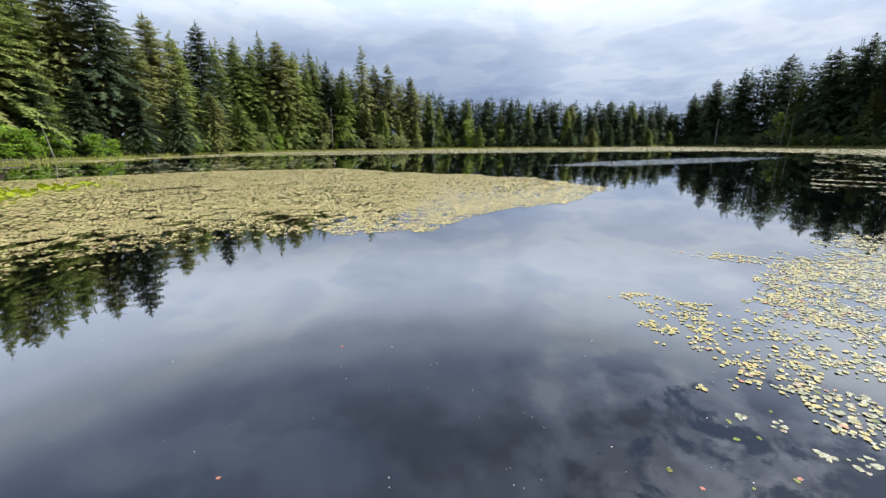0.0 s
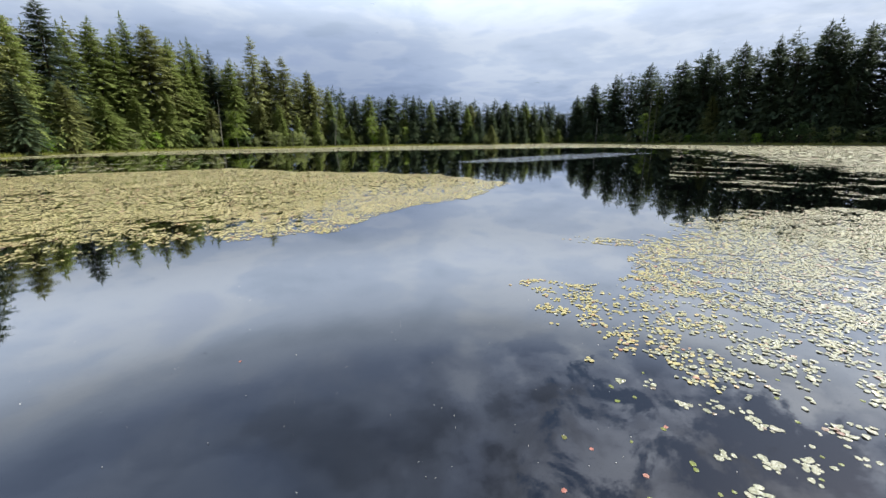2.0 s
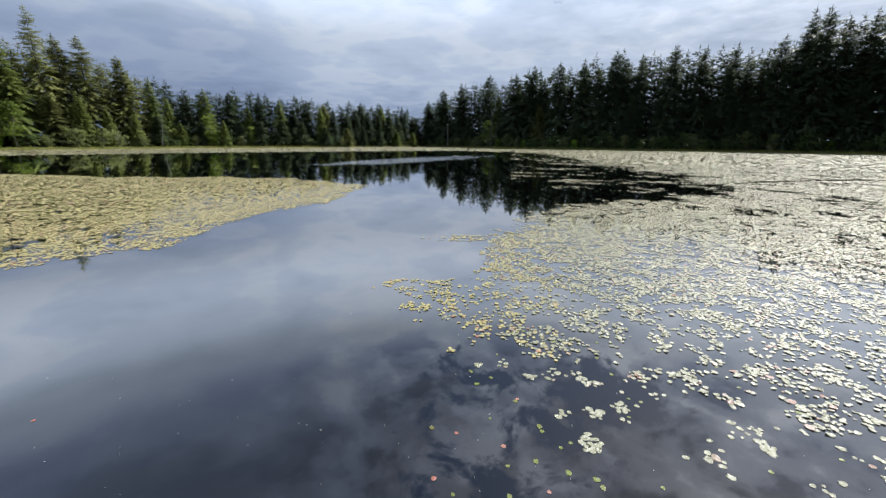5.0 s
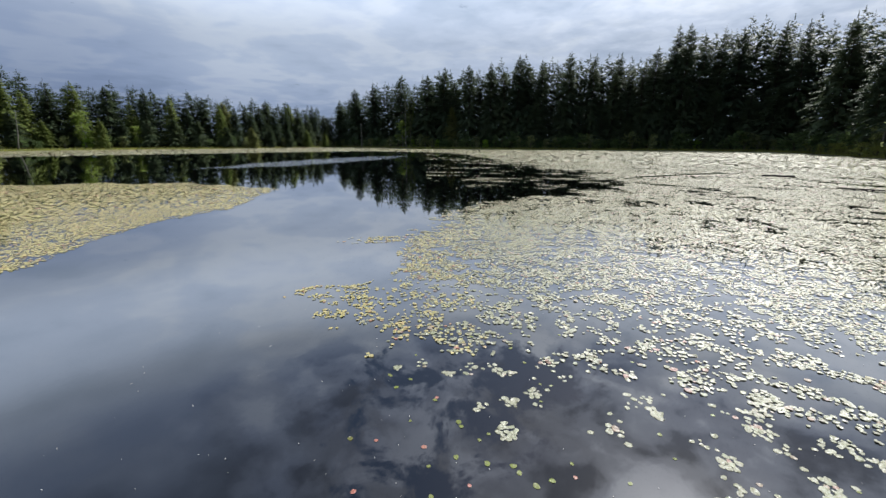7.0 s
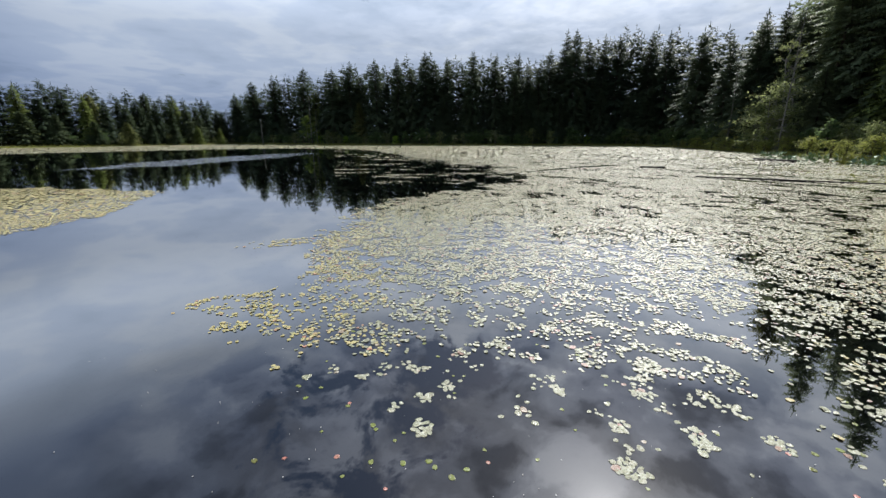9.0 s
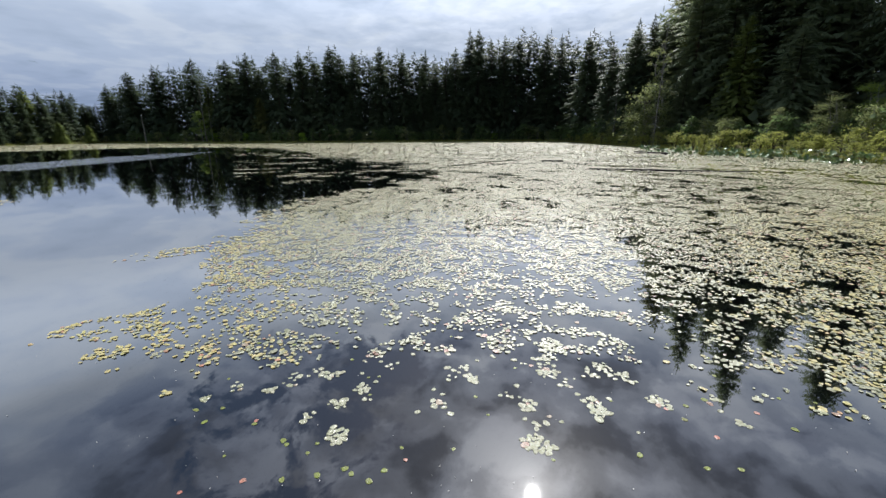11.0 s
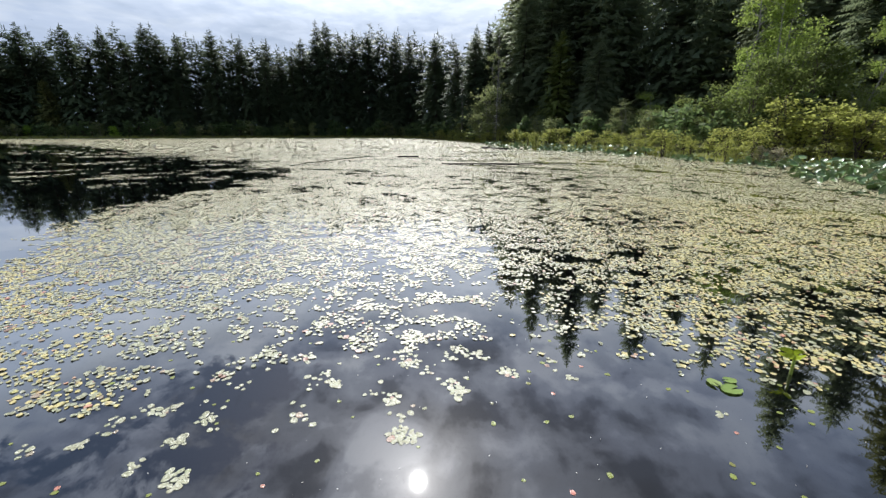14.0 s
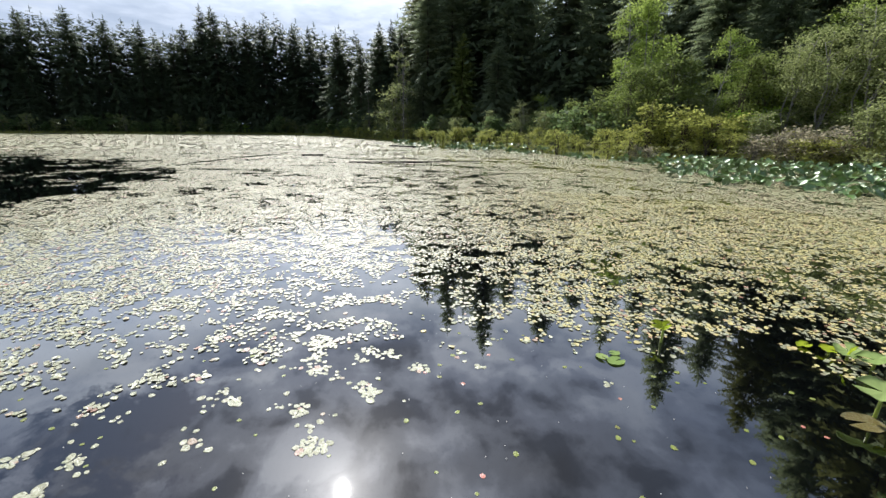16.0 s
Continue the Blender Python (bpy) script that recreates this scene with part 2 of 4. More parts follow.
def water_material():
    """Still dark pond water with a patch of wind ripples out in the middle and a faint swell elsewhere."""
    mat, (add, calc, ramp, mix, noise_at) = material("pond_water")
    place = add("ShaderNodeNewGeometry").outputs["Position"]
    ripples = noise_at(add("ShaderNodeMapping", None, Vector=place, Scale=(1.2, 2.6, 1)).outputs[0], 4.0, 3.0)
    middle = add("ShaderNodeVectorMath", "SUBTRACT", i0=place, i1=(31.0, 45.0, 0)).outputs[0]
    turned = add("ShaderNodeMapping", None, Vector=middle, Rotation=(0, 0, radians(-22))).outputs[0]
    turned = add("ShaderNodeVectorMath", "MULTIPLY", i0=turned, i1=(1 / 19, 1 / 4.5, 1)).outputs[0]
    away = add("ShaderNodeVectorMath", "LENGTH", i0=turned).outputs["Value"]
    away = calc("ADD", away, calc("MULTIPLY", calc("SUBTRACT", noise_at(place, 0.25, 3.0), 0.5), 0.9))
    windy = ramp(away, [(0.72, 1.0), (1.0, 0.0)])
    swell = calc("ADD", noise_at(place, 1.6, 2.0), calc("MULTIPLY", noise_at(add("ShaderNodeMapping", None, Vector=place, Scale=(1, 1.7, 1)).outputs[0], 9.0, 2.0), 0.22))
    bump_a = add("ShaderNodeBump", None, Strength=1.0, Distance=calc("MULTIPLY", windy, 0.05), Height=ripples)
    bump_b = add("ShaderNodeBump", None, Strength=0.3, Distance=0.0015, Height=swell, Normal=bump_a.outputs[0])
    shader = add("ShaderNodeBsdfPrincipled", None, Base_Color=(0.0012, 0.0014, 0.0018, 1), Roughness=0.012, IOR=2.3, Normal=bump_b.outputs[0], Coat_Weight=1.0, Coat_Roughness=0.012, Coat_IOR=1.7, Coat_Normal=bump_b.outputs[0])
    add("ShaderNodeOutputMaterial", None, Surface=shader.outputs[0])
    return mat


def ground_material():
    mat, (add, calc, ramp, mix, noise_at) = material("marsh_ground")
    place = add("ShaderNodeNewGeometry").outputs["Position"]
    big, small = noise_at(place, 0.12, 4.0), noise_at(place, 3.5, 6.0)
    colour = mix(ramp(big, [(0.4, 0.0), (0.6, 1.0)]), (0.17, 0.19, 0.05), (0.11, 0.10, 0.045))
    colour = mix(calc("MULTIPLY", small, 0.45), colour, (0.03, 0.035, 0.012))
    bump = add("ShaderNodeBump", None, Strength=0.8, Distance=0.12, Height=small)
    shader = add("ShaderNodeBsdfPrincipled", None, Base_Color=colour, Roughness=0.95, Normal=bump.outputs[0])
    add("ShaderNodeOutputMaterial", None, Surface=shader.outputs[0])
    return mat


WATER, GROUND = water_material(), ground_material()


# ---- mesh helpers ----
def mesh_of(name, verts, faces, mat, smooth=False):
    me = bpy.data.meshes.new(name)
    me.from_pydata([tuple(v) for v in verts] if not isinstance(verts, np.ndarray) else verts.tolist(), [], faces)
    me.materials.append(mat)
    if smooth:
        me.shade_smooth()
    me.update()
    return me


def big_mesh(name, verts, faces, mat):
    """A mesh of polygons with the same number of corners, from arrays."""
    me = bpy.data.meshes.new(name)
    count, corners = faces.shape
    me.vertices.add(len(verts))
    me.vertices.foreach_set("co", np.ascontiguousarray(verts, dtype=np.float32).ravel())
    me.loops.add(count * corners)
    me.loops.foreach_set("vertex_index", np.ascontiguousarray(faces, dtype=np.int32).ravel())
    me.polygons.add(count)
    me.polygons.foreach_set("loop_start", np.arange(0, count * corners, corners, dtype=np.int32))
    me.materials.append(mat)
    me.update(calc_edges=True)
    me.validate()
    return me


def child(name, me, parent, label=""):
    ob = new(name, me)
    ob.parent = parent
    if label:
        ob["label"] = label
    return ob


def lattice_noise(x, y, seed):
    """Smooth noise between 0 and 1 on arrays."""
    def corner(i, j):
        h = np.sin(i * 127.1 + j * 311.7 + seed * 74.7) * 43758.5453
        return h - np.floor(h)
    i, j = np.floor(x), np.floor(y)
    u, v = x - i, y - j
    u, v = u * u * (3 - 2 * u), v * v * (3 - 2 * v)
    return (corner(i, j) * (1 - u) + corner(i + 1, j) * u) * (1 - v) + (corner(i, j + 1) * (1 - u) + corner(i + 1, j + 1) * u) * v


def rough_noise(x, y, seed, octaves=4):
    total, weight = 0, 0
    for o in range(octaves):
        total = total + lattice_noise(x * 2 ** o, y * 2 ** o, seed + o) * 0.5 ** o
        weight += 0.5 ** o
    return total / weight


# ---- the lake's shore: bearing, metres to the land, elevation of the tree tops behind ----
SHORE = [(-180, 6), (-130, 6), (-95, 14), (-75, 45), (-60, 66), (-50, 74), (-42, 78), (-34, 84), (-29, 96), (-23, 112), (-16, 124), (-9, 130), (-2, 134), (6, 146), (21, 158),
         (30, 185), (34, 200), (38, 176), (44, 160), (51, 145), (58, 136), (66, 134), (78, 136), (86, 132), (90, 118), (94, 92), (98, 76), (102, 66), (106, 59), (114, 49),
         (121, 41), (128, 36), (137, 35), (149, 36), (160, 28), (170, 13), (180, 6)]
TOPS = [(-75, 18), (-50, 17.5), (-40, 15.5), (-34, 14.5), (-29, 12.6), (-24, 12.2), (-18, 11.8), (-12, 10.6), (-8, 9.2), (-5, 9.8), (-1, 8.8), (2, 6.8), (5, 5.3),
        (13, 5.5), (20, 4.8), (27, 4.6), (32, 4.2), (33.5, 3.2), (35, 5.2), (40, 7.4), (46, 8.3), (52, 9.7), (58, 10.4), (64, 10.4), (70, 10.2), (74, 9.9), (77, 12.0), (81, 11.7),
        (88, 11.3), (95, 10.8), (98, 12.4), (100.5, 16), (103, 21), (110, 22), (116, 19), (128, 19), (136, 20), (150, 21), (165, 22)]


def shore(b):
    return float(np.interp(b, *zip(*SHORE)))


def tops(b):
    return float(np.interp(b, *zip(*TOPS)))


def land_height(past):
    """Height of the ground so many metres past the water's edge."""
    return np.interp(past, [-12, -3, -0.4, 0.6, 4, 20, 120, 4000], [-1.6, -0.9, -0.12, 0.10, 0.35, 0.9, 3.0, 6.0])


def build_ground():
    steps = np.concatenate([[-12, -6, -3, -1.5, -0.4, 0.0, 0.6, 2, 4, 8, 14, 20, 35, 60, 120, 260, 700, 2000, 4000]])
    angles = np.arange(-180, 180, 1.0)
    verts, faces = [], []
    for a in angles:
        d = shore(a)
        for s in steps:
            r = max(d + s, d * 0.25 + 0.02 * (s + 12))
            wob = (rough_noise(np.array(a * 0.35), np.array(s * 0.11), 3) - 0.5) * (0.25 if s > 0 else 0.0)
            verts.append(bearing(a, r + (math.sin(a * 1.7) + math.sin(a * 3.1 + 1)) * 0.4, float(land_height(s)) + float(wob)))
    n, m = len(angles), len(steps)
    centre = len(verts)
    verts.append(Vector((0, 0, -1.7)))
    for i in range(n):
        k = (i + 1) % n
        for j in range(m - 1):
            faces.append((i * m + j, i * m + j + 1, k * m + j + 1, k * m + j))
        faces.append((i * m, k * m, centre))
    tagged(new("ground", mesh_of("ground", verts, faces, GROUND, True)), "marshy lake shore with short grass and forest soil", "ground", kind="structure")


def build_water():
    n, rings = 180, [0, 2, 5, 10, 20, 40, 80, 140, 230]
    verts, faces = [Vector((0, 0, 0))], []
    for r in rings[1:]:
        verts += [bearing(i * 360 / n, min(r, shore((i * 360 / n + 180) % 360 - 180) + 1.2)) for i in range(n)]
    for i in range(n):
        k = (i + 1) % n
        faces.append((0, 1 + k, 1 + i))
        for j in range(len(rings) - 2):
            faces.append((1 + j * n + i, 1 + j * n + k, 1 + (j + 1) * n + k, 1 + (j + 1) * n + i))
    tagged(new("water", mesh_of("water", verts, faces, WATER, True)), "still dark pond water mirroring the cloudy sky", "water", kind="structure")


build_ground()
build_water()


# ---- trees ----
def tube(points, radii, sides=6):
    """A tapering limb through the points."""
    verts, faces = [], []
    for i, (p, r) in enumerate(zip(points, radii)):
        way = (points[min(i + 1, len(points) - 1)] - points[max(i - 1, 0)]).normalized()
        side = way.orthogonal().normalized()
        other = way.cross(side)
        verts += [p + (side * math.cos(a) + other * math.sin(a)) * r for a in (2 * math.pi * k / sides for k in range(sides))]
    for i in range(len(points) - 1):
        for k in range(sides):
            n = (k + 1) % sides
            faces.append((i * sides + k, i * sides + n, (i + 1) * sides + n, (i + 1) * sides + k))
    faces.append(tuple(range(sides))[::-1])
    faces.append(tuple(range((len(points) - 1) * sides, len(points) * sides)))
    return verts, faces


def joined(pieces):
    verts, faces = [], []
    for v, f in pieces:
        base = len(verts)
        verts += list(v)
        faces += [tuple(base + i for i in q) for q in f]
    return verts, faces


def conifer_meshes(rng, tall, wide, bare, gap, joints, mat, lean=0.3, thin=0.0, full=0.75, droop=0.4, fine=1.0):
    """Trunk and crown of one conifer: tiers of drooping branches, each a flat frond with side sprays that hang at both sides of it."""
    bend = [Vector((rng.normal(0, lean) * k / 6, rng.normal(0, lean) * k / 6, tall * k / 6)) for k in range(7)]
    bend[0] = Vector((0, 0, -0.4))
    girth = tall * 0.0125

    def stem(z):
        f = min(max(z / tall, 0), 0.9999) * 6
        k = int(f)
        return bend[k].lerp(bend[k + 1], f - k)
    trunk = tube(bend, [girth * (1.25 if k == 0 else 1 - k / 6.3) for k in range(7)], 7)
    verts, tris, limbs = [], [], []
    up = Vector((0, 0, 1))
    z = tall * bare
    while z < tall * 0.992:
        f = (z / tall - bare) / (1 - bare)
        reach = wide * min((1 - f) ** full, 0.55 + 1.9 * f) * rng.uniform(0.78, 1.1) + 0.10
        count = 9 if f < 0.7 else 7 if f < 0.93 else 5
        first = rng.random() * 6.283
        for k in range(count):
            if rng.random() < thin:
                continue
            a = first + (k + rng.uniform(-0.35, 0.35)) * 6.283 / count
            length = max(reach * rng.choice((0.6, 0.8, 0.95, 1.05, 1.18)), 0.2)
            out = Vector((math.cos(a), math.sin(a), 0))
            across = Vector((-out.y, out.x, 0))
            rise = rng.normal(0.02 + 0.45 * f * f, 0.10)
            sag = droop * rng.uniform(0.7, 1.4) * (1 - 0.6 * f)
            start = stem(z + rng.uniform(-gap, gap) * 0.6)
            n = max(2, min(joints, int(length / (0.34 * fine))))
            rib = [start + out * (length * u) + up * (length * (rise * u - sag * u * u)) for u in (0.06 + 0.94 * i / n for i in range(n + 1))]
            if length > 2.4 and rng.random() < 0.2:
                limbs.append(tube([rib[0], rib[n // 2] - up * 0.02, rib[n - 1] - up * 0.02], [0.05, 0.035, 0.012], 3))
            base = len(verts)
            verts += rib
            broad = min(0.40 * length + 0.10, 1.25) * (0.35 + 0.65 * fine)
            for i in range(n):
                u = (i + 0.5) / n
                for side in (-1, 1):
                    s = broad * min(0.5 + 1.3 * u, 1.25 - 0.95 * u) * rng.uniform(0.6, 1.35)
                    mid = rib[i].lerp(rib[i + 1], 0.5)
                    verts.append(mid + across * (side * s) + out * (s * rng.uniform(0.3, 0.8)) - up * (s * rng.uniform(0.15, 0.85)))
                    tris.append((base + i, base + i + 1, len(verts) - 1) if side > 0 else (base + i + 1, base + i, len(verts) - 1))
            tip = rib[n] + out * (0.10 * length + 0.08) + up * rng.uniform(-0.12, 0.08)
            verts += [tip, rib[n] + across * broad * 0.14, rib[n] - across * broad * 0.14]
            tris.append((len(verts) - 3, len(verts) - 2, len(verts) - 1))
        z += gap * rng.uniform(0.75, 1.25) * (1 - 0.55 * f)
    for k in range(4):
        top = stem(tall) - up * 0.1 * k
        way = Vector((rng.normal(0, 0.09), rng.normal(0, 0.09), 0.7))
        verts += [top + way, top + Vector((0.07, -0.05, -0.5)), top + Vector((-0.06, 0.06, -0.5))]
        tris.append((len(verts) - 3, len(verts) - 2, len(verts) - 1))
    verts, tris = np.array([tuple(v) for v in verts]), np.array(tris)
    crown = big_mesh("crown", verts, tris, mat)
    return mesh_of("trunk", *trunk, BARK, True), crown, mesh_of("branchwork", *joined(limbs or [trunk]), BARK), (verts, tris)


def broadleaf_meshes(rng, tall, wide, stems, leaves, size, mat, wood, low=0.25):
    """Trunks with limbs and a crown of many single leaves set in clumps along the twigs."""
    stalks, limbs, clumps = [], [], []
    for s in range(stems):
        a = rng.random() * 6.283
        lean = wide * rng.uniform(0.05, 0.35) * (1 if stems > 1 else 0.4)
        top = tall * rng.uniform(0.8, 1.0)
        pts = [Vector((math.cos(a) * lean * (k / 5) ** 1.4 + rng.normal(0, 0.02 * tall) * (k > 0), math.sin(a) * lean * (k / 5) ** 1.4 + rng.normal(0, 0.02 * tall) * (k > 0), top * k / 5 - (0.25 if k == 0 else 0))) for k in range(6)]
        girth = 0.012 * tall / math.sqrt(stems) + 0.012
        stalks.append(tube(pts, [girth * (1.2 - k / 5.2) for k in range(6)], 6 if stems < 5 else 4))
        for b in range(int((5 if stems > 4 else 9) + 10 / stems)):
            f = rng.uniform(low, 0.97)
            k = int(f * 5)
            p = pts[k].lerp(pts[k + 1], f * 5 - k)
            a2 = rng.random() * 6.283
            length = wide * rng.uniform(0.35, 1.0) * (1.1 - 0.75 * max(f - 0.35, 0)) * (0.8 if stems > 1 else 1)
            tip = p + Vector((math.cos(a2) * length, math.sin(a2) * length, length * rng.uniform(0.05, 0.6)))
            mid = p.lerp(tip, 0.5) + Vector((0, 0, length * 0.12))
            limbs.append(tube([p, mid, tip], [girth * 0.35, girth * 0.22, 0.008], 3))
            for c in range(3):
                clumps.append((p.lerp(tip, rng.uniform(0.35, 1.05)) + Vector((rng.normal(0, 0.1), rng.normal(0, 0.1), rng.normal(0, 0.1))) * wide * 0.7, wide * rng.uniform(0.10, 0.22)))
        clumps.append((pts[-1], wide * 0.2))
    per = max(int(leaves / len(clumps)), 4)
    centres = np.repeat(np.array([tuple(c) for c, _ in clumps]), per, axis=0)
    spread = np.repeat(np.array([r for _, r in clumps]), per)
    n = len(centres)
    p = centres + rng.normal(0, 1, (n, 3)) * spread[:, None] * np.array([0.70, 0.70, 0.30])
    p[:, 2] = np.maximum(p[:, 2], 0.06)
    d = rng.normal(0, 1, (n, 3)) * np.array([1, 1, 0.55])
    d /= np.linalg.norm(d, axis=1)[:, None]
    w = np.cross(d, rng.normal(0, 1, (n, 3)) * np.array([0.5, 0.5, 0.5]) + np.array([0, 0, 1.0]))
    w /= np.linalg.norm(w, axis=1)[:, None] + 1e-6
    ln = size * rng.uniform(0.7, 1.4, (n, 1))
    verts = np.stack([p, p + d * ln * 0.5 + w * ln * 0.32, p + d * ln, p + d * ln * 0.5 - w * ln * 0.32], 1).reshape(-1, 3)
    crown = big_mesh("crown", verts, np.arange(len(verts)).reshape(-1, 4), mat)
    return mesh_of("trunk", *joined(stalks), wood, True), crown, mesh_of("branchwork", *joined(limbs), wood)


def tree_thing(name, meshes, label, category, group):
    ob = tagged(new(name), label, category, group)
    child("trunk", meshes[0], ob)
    child("crown", meshes[1], ob)["kind"] = "stuff"
    child("branchwork", meshes[2], ob)["kind"] = "stuff"
    return ob


def stand(ob, used, x, y, z, turn, scale, squeeze=1.0):
    """Sets the first of a kind at its place, and copies of it after that."""
    m = pose(x, y, z, 0, 0, turn) @ Matrix.Diagonal((scale * squeeze, scale * squeeze, scale, 1))
    if ob.name not in used:
        used.add(ob.name)
        ob.matrix_basis = m
        return ob
    keep, ob.scale = ob.scale.copy(), (1, 1, 1)
    made = copy_thing(ob, m)
    ob.scale = keep
    return made


rng = np.random.default_rng(11)
USED = set()
CONIFER_TALL = 26.0
FIR_LABELS = ["tall dark green fir with dense drooping branches at the lake", "slender dark green hemlock with a pointed top at the lake",
              "tall brownish green fir with ragged branches at the lake", "open crowned fir with gaps between its branches"]


def conifer_kinds(gap, joints, group, dark=BACKLIT_FIR, fine=1.0):
    plans = [(6.6, 0.04, dark, 0.05, 0.74, 0), (6.2, 0.04, SUNLIT_HEMLOCK, 0.03, 0.84, 1), (7.0, 0.10, dark, 0.10, 0.64, 0), (7.0, 0.10, SUNLIT_DRYFIR, 0.10, 0.64, 2),
             (6.0, 0.20, dark, 0.26, 0.66, 3), (6.8, 0.02, SUNLIT_HEMLOCK, 0.05, 0.76, 1), (5.2, 0.26, SUNLIT_DRYFIR, 0.36, 0.58, 3)]
    return [tree_thing("conifer", conifer_meshes(rng, CONIFER_TALL, wide, bare, gap, joints, mat, 0.3, thin, full, 0.4, fine), FIR_LABELS[k], "conifer", group)
            for wide, bare, mat, thin, full, k in plans]


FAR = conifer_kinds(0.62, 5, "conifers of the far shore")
MID = conifer_kinds(0.52, 9, "conifers round the lake", BACKLIT_FIR, 0.65)
SUNNY = conifer_kinds(0.50, 12, "conifers on the sunny shore", BACKLIT_FIR, 0.62)
BANK = conifer_kinds(0.46, 12, "conifers behind the near bank", BRIGHTENED_FIR, 0.65)
BACK = [conifer_meshes(rng, CONIFER_TALL, wide, 0.02, 1.55, 3, BACKLIT_FIR, 0.3, 0.0, 0.68)[3] for wide in (6.8, 7.4, 7.0)]


def free_of(x, y, taken, gap):
    for p, q in taken:
        if (p - x) ** 2 + (q - y) ** 2 < gap * gap:
            return False
    taken.append((x, y))
    return True


# single tall firs behind the near bank: bearing, metres away, elevation of the top
SPIRES = [(102.2, 96, 24), (105.7, 90, 28.2), (108.4, 94, 25.5), (111.3, 87, 31), (114.6, 92, 25), (119.7, 81, 28.4), (124, 88, 24.5), (128.4, 78, 28.2), (132.5, 84, 26), (136.6, 75, 33.6), (141, 78, 29), (146.2, 72, 32.2),
          (149.5, 74, 33), (153, 72, 37), (158, 70, 40), (163, 66, 44)]
# the tops that stand out on the skyline, shore by shore: bearing, elevation, kind
PEAKS_LEFT = [(-45, 17.4, 1), (-43.3, 17.0, 3), (-41.2, 16.6, 5), (-39, 16.2, 1), (-36.4, 16.4, 3), (-33.4, 16.8, 4), (-29.2, 13.3, 3), (-26.9, 11.6, 5), (-24.4, 13.0, 4), (-22.9, 11.2, 1), (-20.8, 12.0, 5), (-17.9, 12.6, 1),
              (-16.3, 12.0, 3), (-14.4, 10.9, 5), (-12.2, 11.2, 1), (-10.5, 9.9, 0), (-8.4, 9.4, 5), (-6.0, 11.8, 6), (-4.5, 9.7, 3), (-2.7, 9.9, 6), (0.2, 8.4, 3), (2.6, 6.7, 1)]
PEAKS_FAR = [(5.8, 5.3, 0), (7.7, 5.8, 5), (10.3, 5.6, 2), (13.6, 5.7, 0), (15.9, 5.1, 1), (19.1, 5.0, 2), (21.2, 4.6, 3), (23.5, 4.3, 0), (25.9, 4.8, 2), (28.5, 4.5, 5), (31.3, 4.5, 0), (33.2, 3.2, 2)]
PEAKS_RIGHT = [(34.9, 5.3, 0), (36.9, 6.6, 2), (39.3, 7.5, 0), (42.9, 8.4, 4), (46.4, 8.5, 2), (48.6, 9.4, 0), (51.9, 9.7, 2), (54.8, 10.0, 0), (58.4, 10.6, 2), (61.4, 10.0, 0),
               (64.7, 10.7, 2), (67.6, 10.3, 4), (70.5, 10.3, 0), (74.5, 10.6, 2), (76.5, 12.6, 0), (77.5, 12.5, 2), (79.1, 11.4, 4), (80.8, 12.0, 0), (82.5, 11.6, 2), (85.9, 11.7, 0),
               (87.9, 11.6, 4), (91.3, 11.2, 2), (94.0, 10.6, 0), (96.4, 11.6, 2), (98.2, 12.8, 0)]


